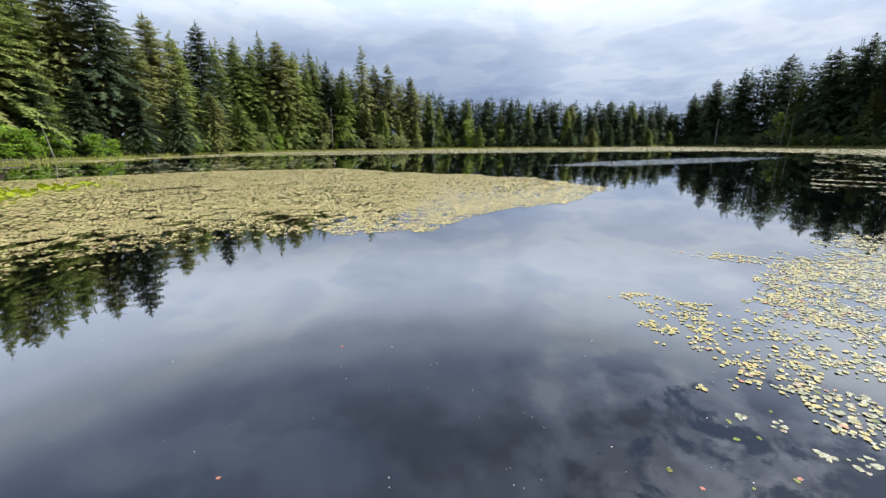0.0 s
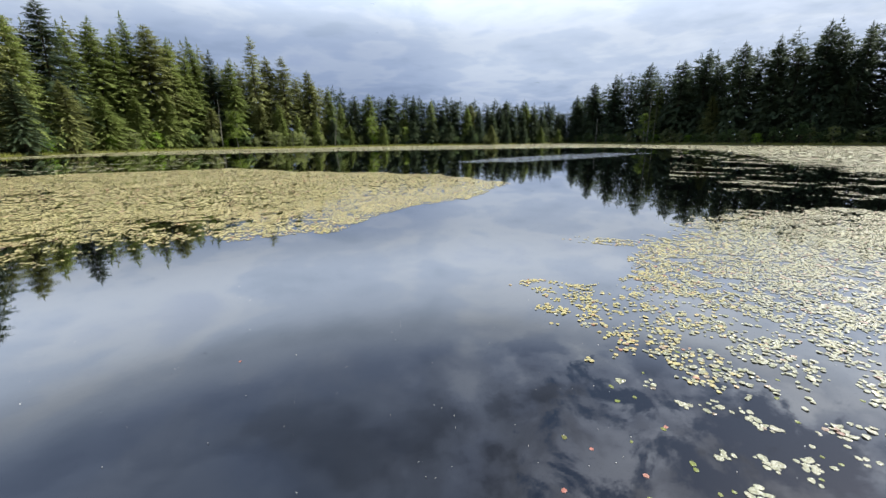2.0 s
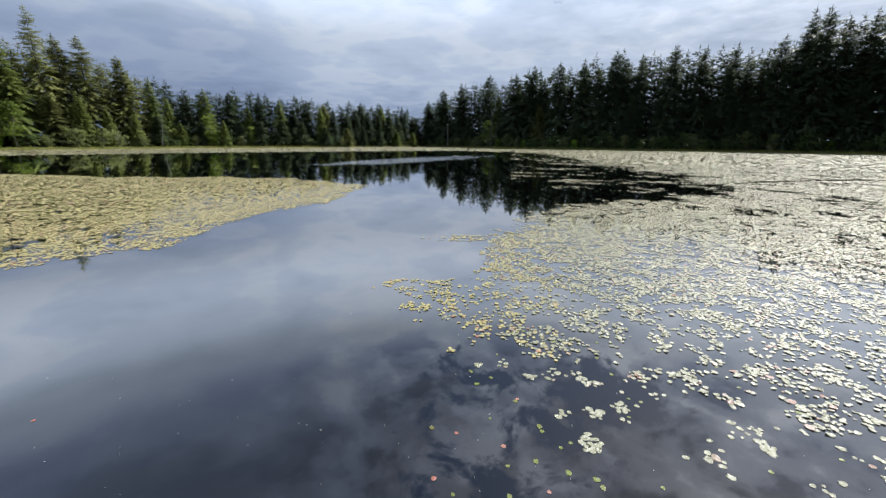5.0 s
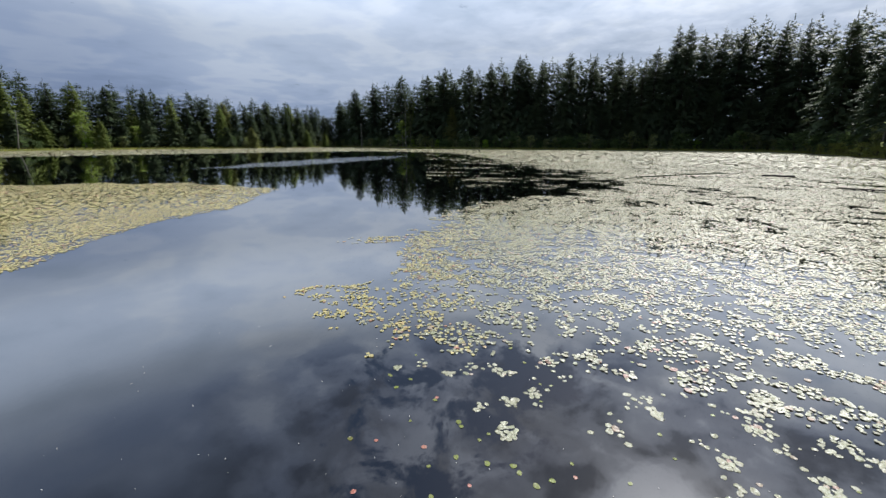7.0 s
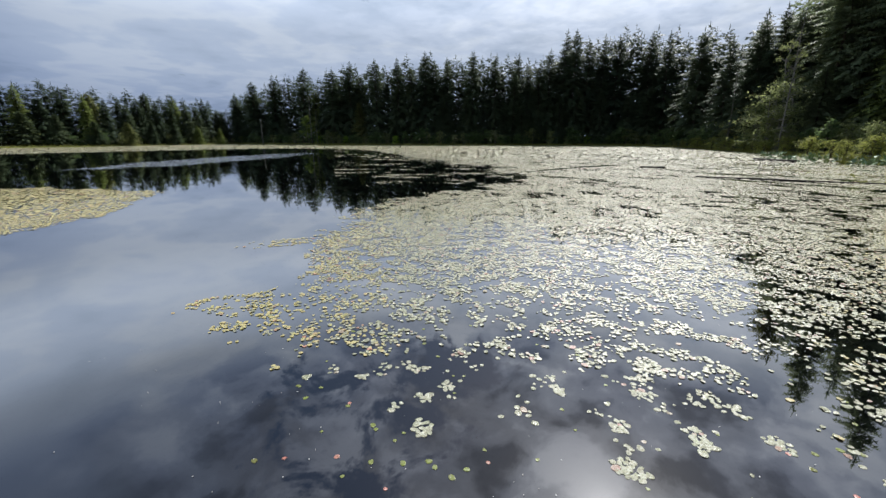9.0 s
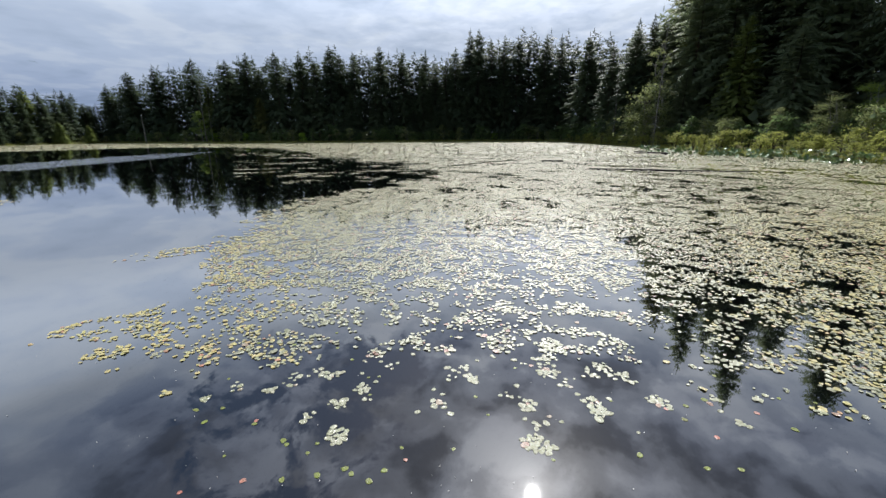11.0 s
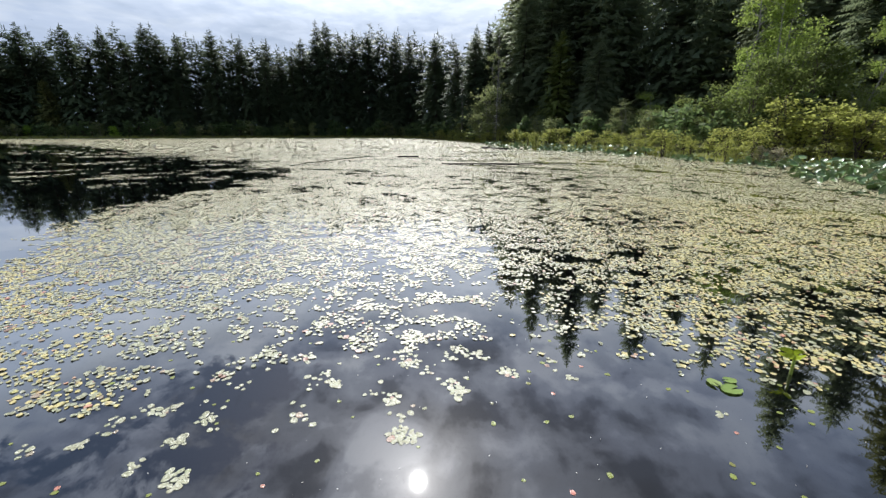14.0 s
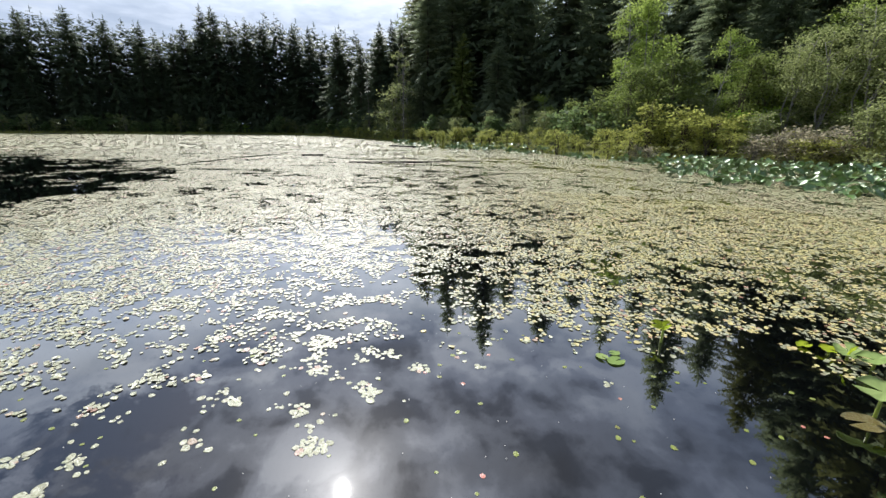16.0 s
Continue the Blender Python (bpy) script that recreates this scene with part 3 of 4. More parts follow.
def plant_forest():
    """The trees of the skyline, each with its own top, and rows of lower conifers round them; those deep in the wood are one mass."""
    taken, mass, count = [], {BACKLIT_FIR: [], SUNLIT_DRYFIR: [], BRIGHTENED_FIR: []}, {BACKLIT_FIR: 0, SUNLIT_DRYFIR: 0, BRIGHTENED_FIR: 0}

    def grow(kind, b, d, tall, wide):
        base = float(land_height(d - shore(b))) - 0.1
        p = bearing(b, d)
        scale = tall / CONIFER_TALL
        stand((BANK if b > 99 else SUNNY if b < -6 else MID if d < 150 else FAR)[kind], USED, p.x, p.y, base, rng.uniform(0, 360), scale, wide * (1.16 if b < -6 else 1.0) * scale ** -0.4)

    for peaks in (PEAKS_LEFT, PEAKS_FAR, PEAKS_RIGHT):
        for b, up, kind in peaks:
            d = shore(b) + rng.uniform(10, 16)
            p = bearing(b, d)
            taken.append((p.x, p.y))
            grow(kind, b, d, 2.2 - float(land_height(d - shore(b))) + math.tan(radians(up)) * d, rng.uniform(0.85, 1.1))
    for row, (past, gap, low) in enumerate([(7, 6.4, 0.40), (12, 4.2, 0.80), (19, 4.2, 0.84), (26, 4.6, 0.86), (38, 6.0, 0.84), (50, 5.0, 0.84), (62, 5.0, 0.84)]):
        b = -62.0
        while b < 168:
            d = shore(b) + past + (7 if b > 100 else 0) + (4 if b < 5 else 0) + rng.uniform(-1.5, 1.5)
            b += math.degrees(gap * (0.68 if row == 2 and 3 < b < 97 else 1.0) * rng.uniform(0.75, 1.3) / d)
            p = bearing(b, d)
            if (row > 4 and not 96 < b < 165) or (row == 4 and -60 < b < 96):
                continue
            if b > 113 and rng.random() < (1.0, 0.9, 0.8, 0.25, 0.0, 0.0, 0.0)[row]:
                continue
            if not free_of(p.x, p.y, taken, 3.4 if row < 2 else 2.2):
                continue
            tall = (2.2 - float(land_height(d - shore(b))) + math.tan(radians(tops(b))) * d) * rng.uniform(low, low + 0.16) * (1.12 if row > 1 and 3 < b < 33 else 1.1 if row > 1 and 80 < b < 97 else 1.04 if row == 2 and 3 < b < 97 else 1.0)
            if row < 2:
                # Sunlit needle colours on the left shore, shaded ones on the right.
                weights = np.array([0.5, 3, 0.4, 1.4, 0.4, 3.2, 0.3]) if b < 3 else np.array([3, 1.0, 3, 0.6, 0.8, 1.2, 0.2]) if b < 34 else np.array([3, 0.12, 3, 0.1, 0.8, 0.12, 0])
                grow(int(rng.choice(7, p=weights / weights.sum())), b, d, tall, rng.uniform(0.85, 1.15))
            else:
                v, f = BACK[int(rng.integers(0, 3))]
                base, scale, turn = float(land_height(d - shore(b))) - 0.1, tall / CONIFER_TALL, rng.uniform(0, 6.283)
                c, n, k = math.cos(turn), math.sin(turn), scale ** 0.6 * rng.uniform(0.9, 1.15)
                # The wood's colour carries its light: sunlit, then backlit, then brightened by the bank.
                sort = SUNLIT_DRYFIR if b < 3 else BACKLIT_FIR if b < 97 else BRIGHTENED_FIR
                mass[sort].append((np.stack([(v[:, 0] * c - v[:, 1] * n) * k + p.x, (v[:, 0] * n + v[:, 1] * c) * k + p.y, v[:, 2] * scale + base], 1), f + count[sort]))
                count[sort] += len(v)
    for b, d, up in SPIRES:
        base = float(land_height(d - shore(b))) - 0.1
        tall = math.tan(radians(up)) * d - 2.2 - base
        p = bearing(b, d)
        stand(BANK[(2, 0, 3, 2)[int(b * 3) % 4]], USED, p.x, p.y, base, rng.uniform(0, 360), tall / CONIFER_TALL, 0.72 if b < 146 else 0.85)
    for sort, label in ((BACKLIT_FIR, "dark dense conifer wood behind the shore"), (SUNLIT_DRYFIR, "olive green sunlit conifer wood behind the shore"), (BRIGHTENED_FIR, "dull green conifer wood behind the near bank")):
        mesh = big_mesh("deep_wood", np.concatenate([v for v, _ in mass[sort]]), np.concatenate([f for _, f in mass[sort]]), sort)
        tagged(new("deep_wood", mesh), label, "forest", kind="stuff")


plant_forest()

# ---- broad-leaved trees and shrubs ----
ALDER_LABEL = "bright green broad-leaved alder at the water's edge"
far_alders = [tree_thing("alder", broadleaf_meshes(rng, 10.0, 3.0, n, 2600, 0.30, ALDER, PALE_BARK, 0.2), ALDER_LABEL, "tree", "alders on the shore") for n in (1, 2)]
near_alders = [tree_thing("alder", broadleaf_meshes(rng, 10.0, 3.4, n, 6500, 0.165, ALDER, PALE_BARK, 0.25), ALDER_LABEL, "tree", "alders on the shore") for n in (1, 2)]
maples = [tree_thing("vine_maple", broadleaf_meshes(rng, 8.0, 3.4, n, 4600, 0.19, MAPLE, BARK, 0.08), "dark green vine maple thicket below the firs", "tree", "maples on the bank") for n in (3, 4)]
near_willows = [tree_thing("willow", broadleaf_meshes(rng, 8.0, 3.2, n, 8500, 0.115, WILLOW, PALE_BARK, 0.12), "grey-green spreading willow tree on the marshy bank", "tree", "willows on the bank") for n in (3, 4)]


def stand_at(kind, b, past, tall, natural, spread=1.0):
    p = bearing(b, shore(b) + past)
    stand(kind, USED, p.x, p.y, float(land_height(past)) - 0.03, rng.uniform(0, 360), tall / natural, spread)


for b, past, tall, k in [(-8.6, 5, 12, 0), (8, 6, 11, 1), (43, 5, 12, 0), (-24, 6, 9, 1), (-16, 6, 5, 1), (-27, 6, 8, 0), (12.5, 6, 7, 1), (-38, 7, 9, 1)]:
    stand_at(far_alders[k], b, past, tall, 10, 1.0)
for b, past, tall, k in [(118, 18, 7, 1), (126.6, 13, 14.2, 0), (129.6, 14, 16, 1), (137, 9, 10.2, 0), (147, 22, 14, 0), (153, 21, 14, 1)]:
    stand_at(near_alders[k], b, past, tall, 10, {137: 0.62, 126.6: 0.7, 129.6: 0.72}.get(b, 1.0))
for b, past, tall, k in [(119, 14, 4.5, 0), (122, 12, 5.0, 1), (125, 10, 6.5, 0), (128, 9, 7.5, 1), (130, 10, 9.0, 0), (132.5, 9, 8.0, 1), (134.5, 11, 8.5, 0), (139, 10, 8.0, 1), (141.5, 12, 9.0, 0), (144, 12, 10, 1), (147, 13, 11, 0), (150, 13, 11, 1), (154, 12, 11, 0), (157, 12, 11, 1)]:
    stand_at(maples[k], b, past, tall, 8, 1.05)
for b, past, tall, k in [(104.5, 8, 4.2, 0), (115.3, 9, 5.6, 0), (111, 9, 4.2, 1), (143.5, 8, 8.5, 1), (146.2, 7, 9.6, 0), (149, 7, 10.4, 1), (152, 6.5, 10.5, 0), (156, 7, 10, 1), (136, 7, 4.6, 1)]:
    stand_at(near_willows[k], b, past, tall, 8, 1.05)

thin_alders = [tree_thing("alder", broadleaf_meshes(rng, 10.0, 1.5, 1, 1500, 0.13, WILLOW, PALE_BARK, 0.45), "slender thinly leaved alder beside a dead tree", "tree", "alders on the shore")]
for b, past, tall in [(99.0, 10, 19), (99.7, 11, 17)]:
    stand_at(thin_alders[0], b, past, tall, 10, 0.7)

shrub_kinds = {
    "bright": [tree_thing("shrub", broadleaf_meshes(rng, 3.0, 1.6, 6, 1300, 0.20, BRIGHT, BARK, 0.1), "fresh bright green shrub on the sunny bank", "shrub", "shrubs on the shore") for _ in range(2)],
    "willow": [tree_thing("willow_shrub", broadleaf_meshes(rng, 3.0, 1.7, 5, 700, 0.24, WILLOW, PALE_BARK, 0.1), "grey-green willow shrub on the marshy bank", "shrub", "shrubs on the shore") for _ in range(2)],
    "bank_willow": [tree_thing("willow_shrub", broadleaf_meshes(rng, 3.0, 1.5, 7, 3200, 0.10, WILLOW, PALE_BARK, 0.1), "grey-green willow shrub on the marshy bank", "shrub", "shrubs on the shore") for _ in range(2)],
    "dark": [tree_thing("understorey_shrub", broadleaf_meshes(rng, 3.0, 1.8, 5, 430, 0.34, SALAL, BARK, 0.08), "dark green undergrowth shrub below the firs", "shrub", "shrubs on the shore") for _ in range(2)],
    "withered": [tree_thing("withered_shrub", broadleaf_meshes(rng, 2.0, 1.2, 9, 420, 0.13, TWIGS, DEADWOOD, 0.1), "brown twiggy half-withered shrub on the marshy bank", "shrub", "withered shrubs on the bank") for _ in range(2)],
    "hardhack": [tree_thing("hardhack_shrub", broadleaf_meshes(rng, 2.0, 1.0, 6, 950, 0.10, HARDHACK, BARK, 0.12), "yellow-green hardhack shrub on the marshy bank", "shrub", "hardhack on the bank") for _ in range(3)],
}


def shrub(kind, b, past, tall, spread=1.0):
    k = shrub_kinds[kind][int(rng.integers(0, len(shrub_kinds[kind])))]
    stand_at(k, b, past, tall, 2.0 if kind in ("hardhack", "withered") else 3.0, spread)


for b, past, tall, spread in [(-42.5, 3, 5.6, 1.2), (-40.5, 4, 4.6, 1.3), (-35.2, 3, 4.0, 1.0), (-33.8, 3, 3.2, 1), (-31, 3, 3.2, 1), (-37.5, 5, 3.0, 1), (-21, 4, 3.0, 1.2), (-18.5, 4, 2.6, 1.2), (-26, 3, 2.6, 1.3), (-45, 4, 4, 1)]:
    shrub("bright", b, past, tall, spread)
b = -50.0
while b < 96:
    b += math.degrees(rng.uniform(2.6, 5.4) * (1 if b < 34 else 0.62) / shore(b))
    tall = rng.uniform(1.6, 3.6) * (1.4 if b > 36 or b < 0 else 1)
    kind = rng.choice(["dark", "willow", "bright"], p=[0.2, 0.35, 0.45] if b < 3 else [0.55, 0.43, 0.02])
    shrub(kind, b, rng.uniform(3.5, 6.5), tall, rng.uniform(1.0, 1.5))
b = 96.0
while b < 160:
    b += math.degrees(rng.uniform(1.5, 2.6) / shore(b))
    shrub(rng.choice(["dark", "willow", "bright"], p=[0.80, 0.15, 0.05] if b < 118 else [0.75, 0.15, 0.10]), b, rng.uniform(6.5, 10), rng.uniform(2.4, 4.5), rng.uniform(0.9, 1.3))
for row in range(3):
    b = 89.0
    while b < 160:
        b += math.degrees(rng.uniform(0.9, 2.6) / shore(b))
        shrub("hardhack", b, 0.9 + row * 1.9 + rng.uniform(-0.9, 0.9), rng.uniform(0.9, 2.4) * (1.85 if 129 < b < 140 and row else 1), rng.uniform(1.1, 1.8))
for b, past, tall in [(98.3, 4, 9.5), (97.3, 4, 7.0), (99.2, 5, 6.5), (141.5, 3.5, 3.4), (150, 1.5, 4.0), (152.5, 1.5, 4.4), (106.5, 5, 3.6), (118, 7, 4)]:
    shrub("bank_willow", b, past, tall, 1.1)


for b, past, tall in [(115, 0.2, 0.9), (129.5, 0.4, 1.3), (131, 0.3, 1.2), (141.5, 1.6, 2.0), (143.5, 0.8, 2.2), (145, 2.0, 2.6), (146.5, 1.0, 2.4), (148.2, 1.6, 2.6), (149, 0.6, 1.6), (108, 0.4, 0.9)]:
    shrub("withered", b, past, tall, 1.3)


def sedge_fringe():
    """Blades of sedge along the water's edge, too many to count."""
    b = rng.uniform(-60, 160, 26000)
    d = np.interp(b, *zip(*SHORE))
    past = rng.gamma(1.6, 0.9, len(b)) - 0.5
    keep = rng.random(len(b)) < d / 160
    b, d, past = b[keep], d[keep], past[keep]
    r = d + past
    p = np.stack([r * np.sin(np.radians(b)), r * np.cos(np.radians(b)), land_height(past) - 0.05], 1)
    n = len(p)
    tall = rng.uniform(0.25, 0.8, (n, 1))
    a = rng.uniform(0, 6.283, n)
    w = np.stack([np.cos(a), np.sin(a), 0 * a], 1) * 0.05
    tip = p + np.stack([rng.normal(0, 0.2, n), rng.normal(0, 0.2, n), np.ones(n)], 1) * tall
    verts = np.stack([p - w, p + w, tip], 1).reshape(-1, 3)
    tagged(new("sedge", big_mesh("sedge", verts, np.arange(len(verts)).reshape(-1, 3), SEDGE)), "yellow-green sedge along the water's edge", "sedge", kind="stuff")


sedge_fringe()


def clear_unused(kinds):
    """Takes away the patterns of which no tree was planted."""
    for ob in kinds:
        if ob.name not in USED:
            for part in list(ob.children):
                bpy.data.objects.remove(part)
            bpy.data.objects.remove(ob)


clear_unused(FAR + MID + SUNNY + BANK + far_alders + near_alders + thin_alders + maples + near_willows + [k for kinds in shrub_kinds.values() for k in kinds])


# ---- dead trees and logs ----
def dead_tree(b, d, tall, girth, lean, twigs, label):
    p = bearing(b, d)
    base = float(land_height(d - shore(b)))
    thing = tagged(new("dead_tree"), label, "dead tree", "dead trees on the shore")
    thing.matrix_basis = pose(p.x, p.y, base, 0, 0, 0)
    side = bearing(b + 90)
    pts = [Vector((0, 0, tall * k / 6 - (0.3 if k == 0 else 0))) + side * (lean * tall * (k / 6)) + Vector((rng.normal(0, 0.05), rng.normal(0, 0.05), 0)) for k in range(7)]
    v, q = tube(pts, [girth * (1.15 - k / 6.6) for k in range(7)], 7)
    child("trunk", mesh_of("trunk", v, q, DEADWOOD, True), thing)
    for k in range(twigs):
        f = rng.uniform(0.12, 0.97)
        i = int(f * 6)
        s = pts[i].lerp(pts[i + 1], f * 6 - i)
        a, ln = rng.random() * 6.283, rng.uniform(0.5, 1.8) * (1.15 - f)
        e = s + Vector((math.cos(a) * ln, math.sin(a) * ln, ln * rng.uniform(-0.5, 0.15)))
        v, q = tube([s, s.lerp(e, 0.5) + Vector((0, 0, 0.08)), e], [0.03, 0.02, 0.008], 4)
        child("branch", mesh_of("branch", v, q, DEADWOOD), thing)


dead_tree(94.9, 93, 13.4, 0.15, -0.02, 3, "bare pale dead trunk with no top on the marshy bank")
dead_tree(99.4, 73, 18.5, 0.085, 0.004, 110, "tall grey dead tree with short mossy twigs")
dead_tree(43.4, 163, 17, 0.13, 0.0, 8, "pale bare dead trunk before the dark firs")
dead_tree(44.1, 164, 12, 0.11, -0.01, 5, "pale bare dead trunk before the dark firs")
dead_tree(37.5, 178, 10, 0.2, 0.0, 3, "pale bare dead trunk before the dark firs")
dead_tree(-38.6, 84, 6, 0.10, -0.12, 4, "leaning bleached dead trunk among the shrubs")
dead_tree(-10.3, 132, 13, 0.13, 0.02, 3, "thin pale dead trunk at the water's edge")
dead_tree(3.0, 145, 9, 0.15, 0.12, 2, "thin pale dead trunk at the water's edge")


def log(name, a, b, girth, label):
    a, b = Vector(a), Vector(b)
    n = 6
    pts = [a.lerp(b, k / n) + Vector((rng.normal(0, 0.04), rng.normal(0, 0.04), 0)) for k in range(n + 1)]
    v, q = tube(pts, [girth * rng.uniform(0.7, 1.1) for _ in range(n + 1)], 8)
    tagged(new(name, mesh_of(name, v, q, WETWOOD, True)), label, "log")


log("floating_log", (28.4, -1.1, 0.02), (28.1, -10.2, 0.03), 0.045, "thin dark waterlogged log floating among the pads")
log("floating_log", (55.5, -7.3, 0.03), (51.0, -10.1, 0.05), 0.14, "dark log lying in the pads beside the bank")
log("floating_log", (35.8, 2.4, 0.03), (35.5, 0.8, 0.05), 0.10, "short dark log floating among the pads")
for x0, y0, x1, y1, girth in [(-55.0, 56.5, -50.5, 58.5, 0.10), (-54.0, 57.5, -52.0, 55.8, 0.07), (-56.5, 57.0, -54.0, 59.5, 0.08)]:
    a, b = Vector((x0, y0, 0.25)), Vector((x1, y1, 0.45))
    v, q = tube([a, a.lerp(b, 0.5) + Vector((0, 0, 0.12)), b], [girth, girth * 0.8, girth * 0.4], 7)
    tagged(new("driftwood", mesh_of("driftwood", v, q, DEADWOOD, True)), "bleached grey driftwood limb lying on the bank", "driftwood", "driftwood on the bank")


# ---- floating leaves ----
def polar(x, y):
    return np.degrees(np.arctan2(x, y)), np.hypot(x, y)


LEFT_IN = [(-75, 9.8), (-44, 9.8), (-30, 10.2), (-24, 10.8), (-18, 10.6), (-11, 10.4), (-4, 10.8), (2, 10.5), (8, 12.7), (15, 14.0), (20.5, 15.6), (25.5, 20.2), (26.4, 21)]
LEFT_OUT = [(-75, 39), (-43, 39), (-29, 40.7), (-20, 39.6), (-9.8, 39.5), (-6, 36), (-2.3, 32), (5.4, 29.6), (17, 26.9), (25.5, 21.3), (26.4, 21)]
RIGHT_IN = [(24.8, 6.3), (26, 5.9), (31, 4.85), (34.6, 4.55), (42.5, 4.3), (44.6, 3.5), (52, 3.3), (57, 3.2), (68, 3.2), (76, 2.9), (86, 2.7), (95, 3.0), (102, 3.4), (111, 3.7), (117, 4.1), (129, 4.0), (137, 4.5), (147, 5.4), (152, 5.0), (175, 4.8)]
RIGHT_OUT = [(24.8, 6.3), (27.2, 6.8), (36, 6.7), (40, 7.2), (41.8, 9.0), (43, 11.0), (47.4, 12.4), (49.2, 13.6), (52.2, 15.5), (57, 16.8), (62, 18.4), (66, 19.2), (70, 21), (71.5, 22), (72, 400), (180, 400)]
BAND_IN = [(-75, 62), (-42, 79), (-34, 73), (-29, 84), (-21, 86), (-9.6, 84), (6, 87), (21, 92), (31, 100), (39, 105), (46.7, 92), (51, 78), (54.2, 57), (56, 47), (59, 42), (62, 35), (66, 30), (70.7, 23), (72, 22)]
LEAD = [(71, 24), (72, 28.5), (75, 31), (78, 33.5), (83, 37.8)]


def curve(table, b):
    return np.interp(b, *zip(*table))


def cover(x, y):
    """The share of the water that pads cover."""
    b, r = polar(x, y)
    edge = rough_noise(x * 0.5, y * 0.5, 5) - 0.5
    land = np.interp(b, *zip(*SHORE))
    # wind has drawn the pads out into streaks across the lake
    streak = np.where(r < 22, 0.55 * rough_noise(x * 1.25 + y * 0.5, y * 1.25 - x * 0.5, 9, 3) + 0.45 * rough_noise(x * 3.4, y * 3.4, 19, 2), rough_noise(b * r / 120 + 40, r * 0.95, 9))
    broad = rough_noise(x * 0.2, y * 0.2, 12)
    rag = (rough_noise(b * r / 170 + 90, r * 1.1, 41) - 0.5) * np.interp(r, [8, 25, 60], [2.2, 9, 26])
    c = np.zeros_like(x)
    # the mat across the way
    inner, outer = curve(LEFT_IN, b) + edge * 1.6, curve(LEFT_OUT, b) + edge * 3.0
    left = (b > -75) & (b < 26.4) & (r > inner) & (r < outer)
    depth = r - inner
    soft = np.interp(b, [-28, -14, 0], [0.0, 0.55, 1.0])
    dense = np.interp(depth, [0, 1.2, 3.6, 6], [0.12, 0.32, 0.70, 0.97]) * (1 - soft) + np.interp(depth, [0, 0.8, 2], [0.55, 0.88, 0.98]) * soft
    dense = dense - np.interp(streak, [0.52, 0.60], [0, 1]) * np.interp(depth, [0, 4, 10, 20], [0.65, 0.6, 0.36, 0.2]) * np.interp(b, [-10, 10], [1, 0.35])
    dense = dense - np.where((np.abs(r - 25.5 - 0.1 * (b + 30)) < 0.7) & (b > -34) & (b < -26), 0.6, 0)
    c = np.where(left, dense, c)
    # the mat that reaches the far bank
    inner, outer = curve(RIGHT_IN, b) + edge * 0.8, curve(RIGHT_OUT, b) + edge * 1.0 + np.where(b > 45, rag, 0)
    right = (b > 24.8) & (b < 175) & (r > inner) & (r < np.minimum(outer, land))
    reach = r - inner
    dense = np.interp(reach, [0, 0.5, 1.2, 2.2, 3.6, 6, 10, 16], [0.10, 0.20, 0.31, 0.43, 0.54, 0.70, 0.86, 0.95])
    dense = dense + np.interp(b, [24, 27, 40, 46], [0.16, 0.14, 0.08, 0.0]) * (reach > 0.3) + np.interp(b, [108, 120], [0, 0.26]) * np.interp(reach, [0.1, 0.6, 3], [0, 1, 0.2])
    dense = dense - np.interp(streak, [0.515, 0.60], [0, 1]) * np.interp(r, [5, 8, 13, 18, 26, 45, 70], [0.05, 0.15, 0.28, 0.42, 0.46, 0.36, 0.2]) * np.interp(b, [40, 50, 90, 104, 150], [0.1, 1, 1, 1.35, 1.1])
    dense = dense - np.interp(broad, [0.58, 0.70], [0, 0.16]) * ((r > 9) & (r < 30))
    dense = dense * np.where((b > 37) & (b < 60), np.interp(outer - r + 2 * edge, [0, 0.6, 2.2], [0.35, 0.6, 1.0]), 1.0)
    dense = dense - np.where((b > 70.5) & (b < 84) & (np.abs(r - curve(LEAD, b)) < 0.5 + edge), 0.8, 0)
    c = np.where(right, np.clip(dense, 0, 0.90), c)
    thread = (b > 32.5) & (b < 44) & (np.abs(r - np.interp(b, [33, 43], [9.45, 9.5]) + edge * 0.5) < 0.30)
    c = np.where(thread, np.interp(b, [32.5, 38, 44], [0.15, 0.35, 0.55]), c)
    # the belt along the far shores
    start = curve(BAND_IN, b) + edge * 4 + np.where(b > 48, rag * 0.9, 0)
    belt = (b > -75) & (b < 72) & (r > start) & (r < land + 0.5)
    c = np.where(belt, np.clip(np.interp(r - start, [0, 6, 16], [0.45, 0.8, 0.98]) - np.interp(streak, [0.5, 0.62], [0, 0.55]) * np.interp(r - start, [0, 22], [1, 0.1]) * (b > 45), 0, 1), c)
    # threads of pads on the open water
    thin = (b > -60) & (b < -10) & (r > 42) & (r < 66) & (streak > 0.60)
    c = np.where(thin & (c == 0), 0.5, c)
    flecks = (b > 46) & (b < 72) & (r > 20) & (streak > 0.63)
    return np.where(flecks & (c == 0), 0.45, c)


